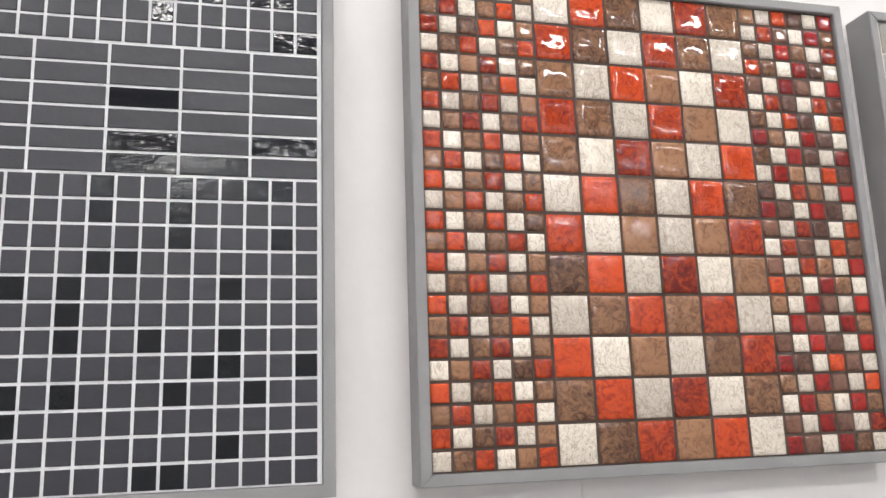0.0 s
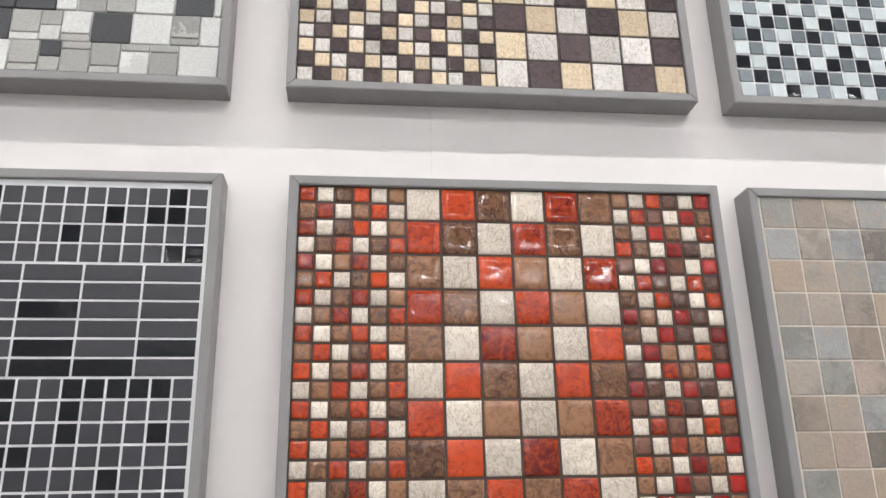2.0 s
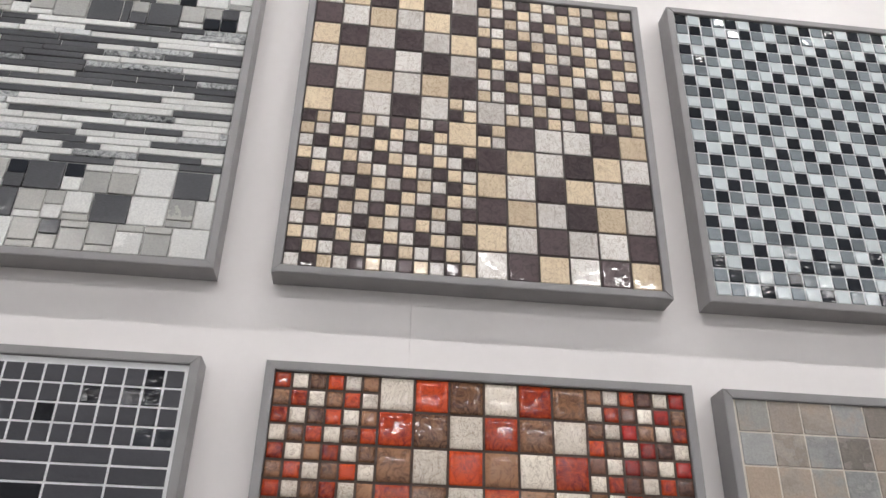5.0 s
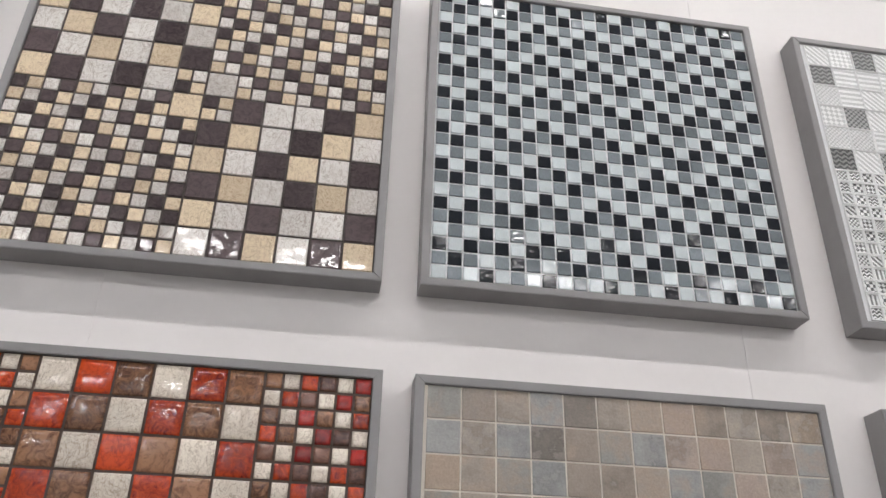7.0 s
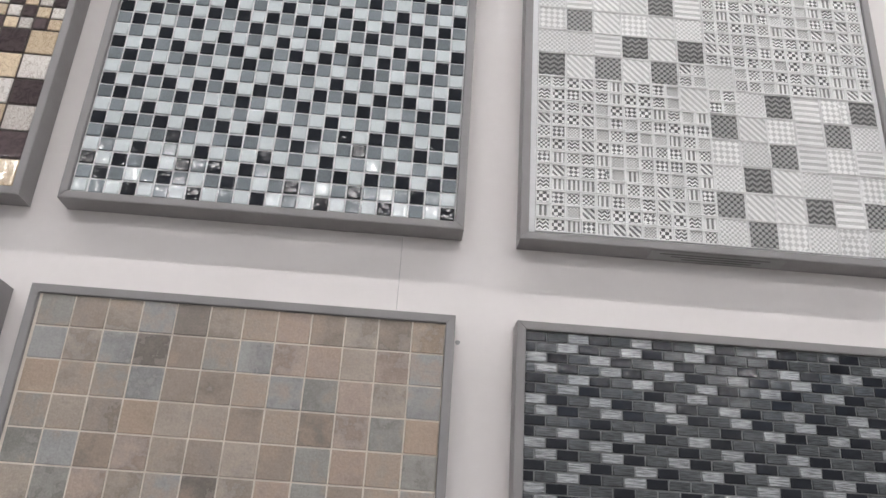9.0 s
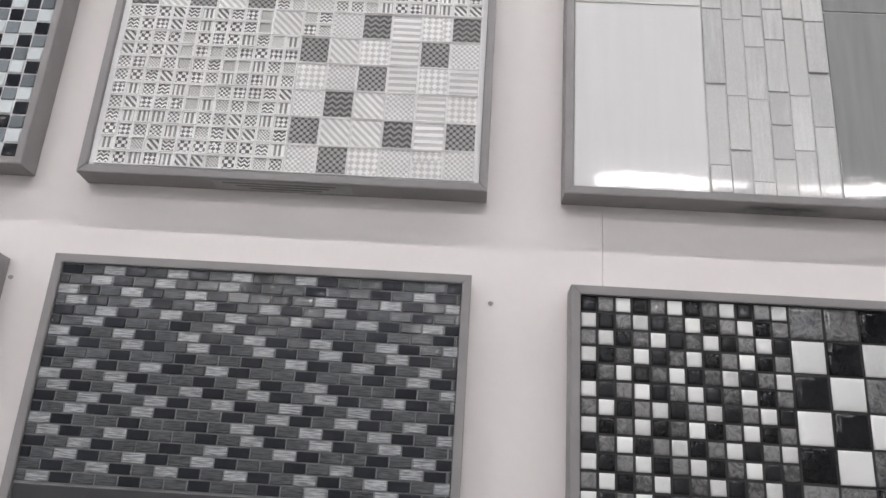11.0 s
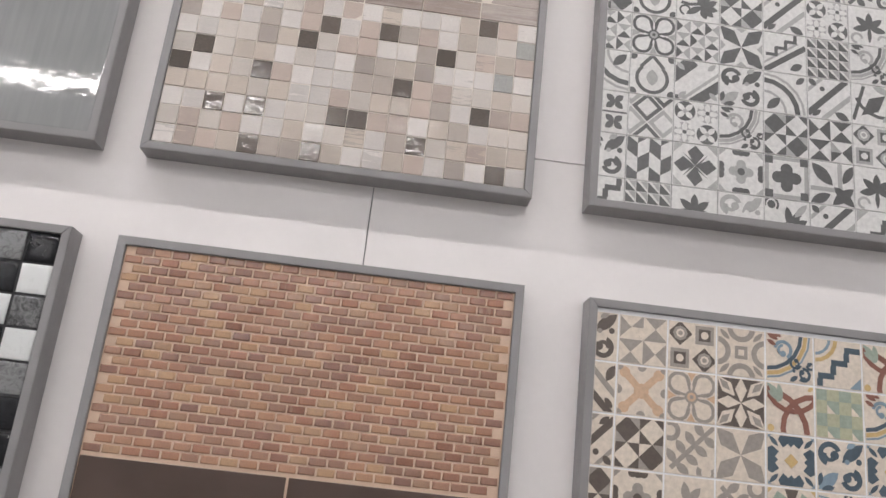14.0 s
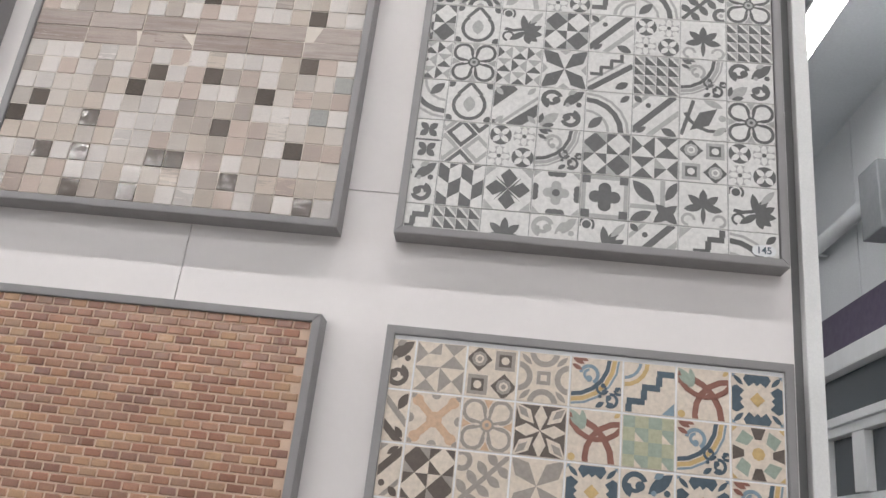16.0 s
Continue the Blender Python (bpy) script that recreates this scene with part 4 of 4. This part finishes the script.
def m_solid_flower():
    return rect(0.36, 0.36, 0.64, 0.64, 2, 2) + fourfold(disc(0.5, 0.31, 0.135, 2, 2) + rect(0.0, 0.0, 0.20, 0.20, 2) + rect(0.20, 0.0, 0.80, 0.11, 1))


def m_star_kites():
    return fourfold(poly(2, (0.0, 0.0), (0.34, 0.10), (0.5, 0.5)) + poly(2, (1.0, 0.0), (0.5, 0.5), (0.66, 0.10)) + poly(1, (0.34, 0.0), (0.66, 0.0), (0.5, 0.14)))


def m_clover():
    out = []
    for z in (0.27, 0.75):
        for k in range(4):
            a = math.pi / 4 + k * math.pi / 2
            out += leaf(0.70, z, 0.70 + 0.26 * math.cos(a), z + 0.22 * math.sin(a), 0.075, 2)
    return out + stroke(0.42, 0.04, 0.42, 0.96, 0.04, 2) + stroke(0.42, 0.5, 1.0, 0.5, 0.04, 2)


def m_acanthus():
    out = ring(0.30, 0.98, 0.52, 0.60, 250, 330, 2) + disc(0.16, 0.86, 0.09, 2) + ring(0.16, 0.86, 0.12, 0.17, -40, 200, 2)
    for k in range(6):
        a, t = radians(-70 + 34 * k), 0.30 + 0.04 * k
        out += leaf(0.58, 0.36, 0.58 + t * math.cos(a), 0.36 + t * math.sin(a), 0.085, 2)
    return out + leaf(0.60, 0.40, 0.22, 0.16, 0.08, 2) + ring(0.20, 0.26, 0.09, 0.14, 0, 260, 2) + leaf(0.66, 0.62, 0.94, 0.94, 0.07, 1)


def m_cubes():
    out = []
    for i, j in itertools.product(range(4), range(-1, 4)):
        if (i + j) % 2 == 0:
            x, z = i * 0.25, j * 0.34 - (0.17 if i % 2 else 0)
            up = 0.17 if i % 2 else -0.17
            out += poly(2, (x, z), (x + 0.25, z + up), (x + 0.25, z + up + 0.34), (x, z + 0.34))
    return out


def m_petals():
    return (leaf(0.06, 0.94, 0.52, 0.46, 0.14, 2) + stroke(0.68, 0.40, 0.68, 1.0, 0.10, 1) + stroke(0.0, 0.36, 0.72, 0.36, 0.10, 1) + leaf(0.50, 0.02, 0.98, 0.44, 0.12, 2, 2) + leaf(0.98, 0.02, 0.54, 0.44, 0.12, 2, 2)
            + leaf(0.02, 0.02, 0.46, 0.26, 0.11, 2, 2) + leaf(0.98, 0.96, 0.74, 0.52, 0.10, 2, 2))


def m_flower():
    return fourfold(disc(0.5, 0.02, 0.12, 2) + disc(0.39, 0.05, 0.085, 2) + disc(0.61, 0.05, 0.085, 2) + disc(0.5, 0.33, 0.105, 1) + poly(1, (0, 0), (0.20, 0), (0, 0.20))) + disc(0.5, 0.5, 0.17, 1, 2) + disc(0.5, 0.5, 0.085, 2, 3, 10)


def m_bloom():
    return fourfold(poly(2, (0.30, 0.0), (0.70, 0.0), (0.76, 0.12), (0.66, 0.26), (0.56, 0.18), (0.5, 0.24), (0.44, 0.18), (0.34, 0.26), (0.24, 0.12)) + poly(1, (0.0, 0.0), (0.14, 0.0), (0.0, 0.14)) + leaf(0.06, 0.06, 0.24, 0.24, 0.045, 2, 2)) + poly(3, (0.5, 0.36), (0.64, 0.5), (0.5, 0.64), (0.36, 0.5), layer=3)


def m_blocks():
    return fourfold(poly(2, (0.36, 0.02), (0.64, 0.02), (0.56, 0.24), (0.44, 0.24)) + poly(3, (0.08, 0.22), (0.30, 0.08), (0.36, 0.30), (0.20, 0.42)) + poly(1, (0, 0), (0.16, 0), (0, 0.16))) + disc(0.5, 0.5, 0.12, 1, 2, 8)


def m_frond():
    out = stroke(0.04, 0.04, 0.88, 0.88, 0.09, 2)
    for k in range(4):
        t = 0.24 + 0.18 * k
        out += leaf(t, t, t - 0.26, t + 0.18, 0.085, 2) + leaf(t, t, t + 0.18, t - 0.26, 0.085, 2)
    return out + ring(0.90, 0.18, 0.10, 0.20, 60, 300, 2) + ring(0.18, 0.90, 0.10, 0.20, -30, 210, 2) + disc(0.90, 0.18, 0.05, 1) + disc(0.18, 0.90, 0.05, 1)


def m_fern():
    out = []
    for k in range(5):
        a = radians(-10 + 50 * k)
        out += leaf(0.5, 0.46, 0.5 + 0.40 * math.cos(a), 0.46 + 0.40 * math.sin(a), 0.085, 2)
    return out + leaf(0.5, 0.5, 0.5, 0.06, 0.05, 2) + ring(0.2, 0.16, 0.09, 0.15, 0, 270, 1) + ring(0.82, 0.16, 0.09, 0.15, -90, 180, 1)


def m_scroll():
    return (ring(0.0, 1.0, 0.70, 0.78, -90, 0, 2) + ring(0.0, 1.0, 0.80, 0.88, -90, 0, 3) + ring(0.0, 1.0, 0.90, 0.94, -90, 0, 1) + spiral(0.36, 0.66, 0.20, -60, 1, 3, 0.07) + spiral(0.62, 0.42, 0.13, 110, 2, 4, 0.05)
            + spiral(0.78, 0.20, 0.15, 100, 2, 2, 0.06, -1) + spiral(0.93, 0.40, 0.10, 180, 2, 2, 0.05) + leaf(0.04, 0.96, 0.26, 0.86, 0.05, 4, 2) + leaf(0.03, 0.84, 0.22, 0.74, 0.045, 4, 2) + leaf(0.12, 0.99, 0.34, 0.92, 0.04, 4, 2)
            + leaf(0.50, 0.05, 0.66, 0.16, 0.05, 2, 2) + disc(0.58, 0.26, 0.035, 2, 3, 8))


def m_curls():
    return (spiral(0.28, 0.72, 0.24, 20, 2, 1, 0.10) + spiral(0.70, 0.28, 0.22, 200, 2, 1, 0.10) + leaf(0.52, 0.58, 0.96, 0.96, 0.12, 2) + leaf(0.62, 0.86, 0.80, 0.98, 0.06, 1) + leaf(0.44, 0.38, 0.04, 0.04, 0.12, 1)
            + leaf(0.10, 0.36, 0.04, 0.10, 0.06, 2) + leaf(0.36, 0.10, 0.10, 0.04, 0.06, 2) + disc(0.86, 0.62, 0.06, 2) + disc(0.62, 0.60, 0.05, 1, 2))


def m_rings():
    return (ring(0.0, 0.0, 0.78, 0.90, 0, 90, 2) + ring(1.0, 0.12, 0.60, 0.71, 70, 200, 2, 2) + ring(0.55, 1.0, 0.50, 0.60, 190, 350, 2, 3) + leaf(0.03, 0.97, 0.32, 0.64, 0.08, 4, 2) + leaf(0.02, 0.70, 0.32, 0.64, 0.06, 4, 2)
            + leaf(0.26, 0.98, 0.32, 0.64, 0.06, 4, 2) + leaf(0.04, 0.82, 0.32, 0.64, 0.06, 4, 3) + disc(0.10, 0.10, 0.07, 3, 2) + leaf(0.86, 0.88, 0.98, 0.98, 0.04, 3, 2))


def m_steps():
    out = []
    for k in range(3):
        x, z = 0.02 + 0.28 * k, 0.14 + 0.28 * k
        out += rect(x, z, x + 0.34, z + 0.12, 2) + rect(x + 0.24, z + 0.12, x + 0.36, z + 0.30, 2)
    return out + ring(1.0, 0.0, 0.42, 0.50, 90, 180, 3, 2) + ring(1.0, 0.0, 0.30, 0.36, 90, 180, 1, 2) + poly(1, (0.0, 0.7), (0.3, 1.0), (0.0, 1.0))


def m_lines():
    return (stroke(0.0, 0.10, 0.9, 1.0, 0.14, 2) + stroke(0.34, 0.0, 1.0, 0.62, 0.11, 1) + stroke(0.0, 0.66, 0.34, 1.0, 0.08, 1) + leaf(0.62, 0.20, 0.94, 0.04, 0.09, 2) + leaf(0.20, 0.80, 0.04, 0.96, 0.07, 2, 2)
            + disc(0.34, 0.74, 0.06, 2, 2) + leaf(0.30, 0.22, 0.10, 0.06, 0.06, 2, 2))


def m_stripes():
    return stroke(-0.1, 0.50, 0.42, 1.0, 0.30, 2) + stroke(0.40, -0.05, 1.05, 0.48, 0.24, 2) + stroke(0.18, 0.02, 1.0, 0.74, 0.07, 1) + fourfold(leaf(0.74, 0.78, 0.92, 0.96, 0.06, 1, 2)) + rect(0.0, 0.0, 0.12, 0.12, 2)


def m_arcs():
    return ring(1.0, 1.0, 0.72, 0.84, 180, 270, 2) + ring(1.0, 1.0, 0.90, 0.96, 180, 270, 1) + ring(1.0, 1.0, 0.48, 0.54, 180, 270, 1) + leaf(0.62, 0.62, 0.92, 0.92, 0.10, 2) + leaf(0.06, 0.06, 0.26, 0.24, 0.07, 2)


def m_drop():
    return ring(0.5, 0.42, 0.30, 0.38, 130, 410, 2) + stroke(0.24, 0.68, 0.5, 0.98, 0.08, 2) + stroke(0.76, 0.68, 0.5, 0.98, 0.08, 2) + leaf(0.5, 0.24, 0.5, 0.64, 0.13, 1) + fourfold(disc(0.06, 0.06, 0.10, 2))


def m_squares():
    out = []
    for x, z, s in ((0.42, 0.72, 2), (0.78, 0.36, 1), (0.42, 0.0, 2), (0.06, 0.36, 1), (0.06, 1.08, 1), (0.78, 1.08, 2)):
        for r, k, l in ((0.34, s, 1), (0.22, 0, 2)):
            out += poly(k, (x, z - r), (x + r, z), (x, z + r), (x - r, z), layer=l)
    return out


def m_leafdiamond():
    return poly(2, (0.22, 0.22), (0.42, 0.66), (0.80, 0.78), (0.62, 0.36)) + stroke(0.04, 0.10, 0.30, 0.95, 0.08, 2) + ring(0.72, 0.86, 0.60, 0.68, 200, 300, 2) + leaf(0.50, 0.98, 0.92, 0.80, 0.08, 1) + leaf(0.70, 0.12, 0.98, 0.34, 0.08, 1) + disc(0.90, 0.55, 0.08, 1)


def m_zigzag():
    out = stroke(0.02, 0.02, 0.98, 0.70, 0.13, 2) + leaf(0.62, 0.10, 0.90, 0.26, 0.09, 2) + stroke(0.0, 0.20, 0.80, 0.78, 0.05, 1)
    for k in range(3):
        x, z = 0.06 + 0.22 * k, 0.40 + 0.18 * k
        out += rect(x, z, x + 0.28, z + 0.08, 2) + rect(x + 0.20, z, x + 0.28, z + 0.24, 2)
    return out


def cut(pts, x0, z0, x1, z1):
    """The outline within a rectangle."""
    for axis, limit, sign in ((0, x0, 1), (0, x1, -1), (1, z0, 1), (1, z1, -1)):
        out = []
        for a, b in zip(pts, pts[1:] + pts[:1]):
            ina, inb = sign * (a[axis] - limit) >= 0, sign * (b[axis] - limit) >= 0
            if ina:
                out.append(a)
            if ina != inb:
                t = (limit - a[axis]) / (b[axis] - a[axis])
                out.append((a[0] + t * (b[0] - a[0]), a[1] + t * (b[1] - a[1])))
        pts = out
        if len(pts) < 3:
            return []
    return pts


def printed_tile(root, x, z, size, win, shapes, colours, gap):
    """A square tile with its print, cut to the part win = (u0, v0, u1, v1) of the square; x, z: corner of the uncut square."""
    g = gap / size / 2
    u0, v0, u1, v1 = max(win[0], g), max(win[1], g), min(win[2], 1 - g), min(win[3], 1 - g)
    v, f, slots = [], [], []
    names = list(dict.fromkeys(colours))
    tv, tf = tile_geo((u1 - u0) * size, (v1 - v0) * size, 0.006, 0.0006)
    cx, cz = (u0 + u1) / 2 * size, (v0 + v1) / 2 * size
    v += [(a + cx, b, c + cz) for a, b, c in tv]
    f += tf
    slots += [names.index(colours[0])] * len(tf)
    e = 0.0012 / size
    for k, (layer, s, pts) in enumerate(shapes):
        pts = cut(pts, u0 + e, v0 + e, u1 - e, v1 - e)
        if not pts:
            continue
        area = sum(a[0] * b[1] - b[0] * a[1] for a, b in zip(pts, pts[1:] + pts[:1]))
        if area < 0:
            pts = pts[::-1]
        base = len(v)
        v += [(a * size, -0.00022 * layer - 0.000003 * k, c * size) for a, c in pts]
        f.append(tuple(range(base, base + len(pts))))
        slots.append(names.index(colours[s % len(colours)]))
    me = mesh_from("tile", v, f, None, False, [PRINT[c] for c in names], slots)
    hold("tile", me, root, (x, -WALL_Y, z))


GREY = ("paper", "ash", "iron", "ash", "iron")
PALE_GREY = ("paper", "paper", "ash", "ash", "ash")
TAUPE = ("bone", "smoke", "bark", "tan", "smoke")
MID = ("bone", "bone", "smoke", "tan", "smoke")
BLUE = ("bone", "sky", "navy", "ochre", "rust")
RUST = ("bone", "tan", "rust", "ochre", "sage")
GREEN = ("bone", "moss", "sage", "ochre", "tan")
OCHRE = ("bone", "ochre", "bark", "sage", "ochre")
DEEP = ("bone", "ochre", "navy", "ochre", "sage")


def grey_print_panel():
    w, h, size, gap = 0.606, 0.606, 0.0798, 0.0012
    root = panel(3.6095, 2.014, w, h, "grey-framed panel of grey and white patchwork print tiles", M["grout_grey"], [], False)
    rows = [[m_steps, m_sawtooth, m_fern, m_curls, m_acanthus, m_lines, m_steps, m_arcs],
            [m_curls, m_cubes, m_pinwheel_small, m_flower, m_solid_flower, m_petals, m_fern, m_acanthus],
            [m_clover, m_squares, m_star_discs, m_scroll, m_diamonds, m_triangles, m_nested, m_star_discs],
            [m_arcs, m_drop, m_stripes, m_curls, m_arcs, m_lines, m_leafdiamond, m_hearts],
            [m_facets, m_hearts, m_facets, m_star_kites, m_zigzag, m_sawtooth, m_scroll, m_curls],
            [m_diamonds, m_drop, m_acanthus, m_diamonds, m_lines, m_star_discs, m_fern, m_sawtooth],
            [m_scroll, m_lattice, m_arcs, m_star_discs, m_steps, m_arcs, m_frond, m_hearts],
            [m_petals, m_curls, m_nested, m_triangles, m_arcs, m_stripes, m_scroll, m_flower]]
    for r, row in enumerate(rows):
        z = 0.0425 - size + r * size
        for c, motif in enumerate(row):
            x = 0.046 - size + c * size
            win = (max(0.0, -x / size), max(0.0, -z / size), min(1.0, (w - x) / size), min(1.0, (h - z) / size))
            printed_tile(root, x, z, size, win, turned(motif(), 2 if motif is m_arcs and c else 0), PALE_GREY if (r, c) in ((0, 3), (6, 2), (7, 6)) else GREY, gap)
    # oval number sticker
    pts = [(0.0185 * math.copysign(abs(math.cos(a)) ** 0.7, math.cos(a)), 0.0095 * math.copysign(abs(math.sin(a)) ** 0.7, math.sin(a))) for a in [k * math.tau / 28 for k in range(28)]]
    v = [(x, y, z) for y in (0.0, -0.0004) for x, z in pts]
    f = [tuple(range(28, 56)), tuple(range(27, -1, -1))] + [(i, (i + 1) % 28, 28 + (i + 1) % 28, 28 + i) for i in range(28)]
    oval = hold("number_sticker", mesh_from("number_sticker", v, f, M["white_paint"]), root, (w - 0.026, -WALL_Y - 0.0012, 0.0115), label="white oval number sticker")
    text = bpy.data.curves.new("number", "FONT")
    text.body, text.size, text.align_x, text.align_y = "145", 0.0165, "CENTER", "CENTER"
    text.extrude, text.offset = 0.0001, 0.0003
    text.materials.append(PRINT["navy"])
    hold("number", text, oval, (0, -0.0007, 0), (90, 0, 0))


def colour_print_panel():
    w, h, size, gap = 0.594, 0.596, 0.0795, 0.0028
    root = panel(3.621, 1.236, w, h, "grey-framed panel of coloured patchwork print tiles with pale joints", M["grout_white"], [], True, recess=0.0009)
    rows = [[(m_curls, TAUPE), (m_triangles, MID), (m_nested, TAUPE), (m_lattice, MID), (m_scroll, BLUE), (m_steps, BLUE), (m_rings, RUST), (m_bloom, BLUE)],
            [(m_lines, TAUPE), (m_cross, MID), (m_hearts, ("bone", "tan", "smoke", "tan")), (m_kites, TAUPE), (m_rings, RUST), (m_checks, GREEN), (m_scroll, BLUE), (m_blocks, OCHRE)],
            [(m_lines, TAUPE), (m_diamonds, TAUPE), (m_frond, MID), (m_star_kites, MID), (m_bloom, BLUE), (m_curls, BLUE), (m_bloom, BLUE), (m_scroll, BLUE)],
            [(m_diamonds, TAUPE), (m_flower, TAUPE), (m_fern, MID), (m_frond, MID), (m_blocks, OCHRE), (m_scroll, BLUE), (m_bloom, BLUE), (m_curls, RUST)],
            [(m_nested, TAUPE), (m_flower, TAUPE), (m_kites, MID), (m_lattice, TAUPE), (m_rings, RUST), (m_bloom, DEEP), (m_steps, BLUE), (m_sawtooth, GREEN)],
            [(m_curls, TAUPE), (m_hearts, MID), (m_pinwheel, TAUPE), (m_diamonds, MID), (m_scroll, BLUE), (m_blocks, OCHRE), (m_rings, RUST), (m_bloom, BLUE)],
            [(m_lines, MID), (m_nested, MID), (m_frond, TAUPE), (m_star_discs, TAUPE), (m_bloom, BLUE), (m_curls, BLUE), (m_sawtooth, GREEN), (m_scroll, BLUE)],
            [(m_cross, MID), (m_kites, TAUPE), (m_petals, MID), (m_flower, TAUPE), (m_steps, BLUE), (m_rings, RUST), (m_bloom, DEEP), (m_blocks, OCHRE)]]
    for r, row in enumerate(rows):
        z = h - 0.006 - (r + 1) * size
        for c, (motif, colours) in enumerate(row):
            x = 0.036 - size + c * size
            win = (max(0.0, -x / size), max(0.0, -z / size), min(1.0, (w - x) / size), 1.0)
            spin = 0 if motif in (m_scroll, m_rings) and (r + c) % 2 else (r + 2 * c) % 4 if motif not in (m_bloom,) else 0
            printed_tile(root, x, z, size, win, turned(motif(), spin), colours, gap)


grey_print_panel()
colour_print_panel()
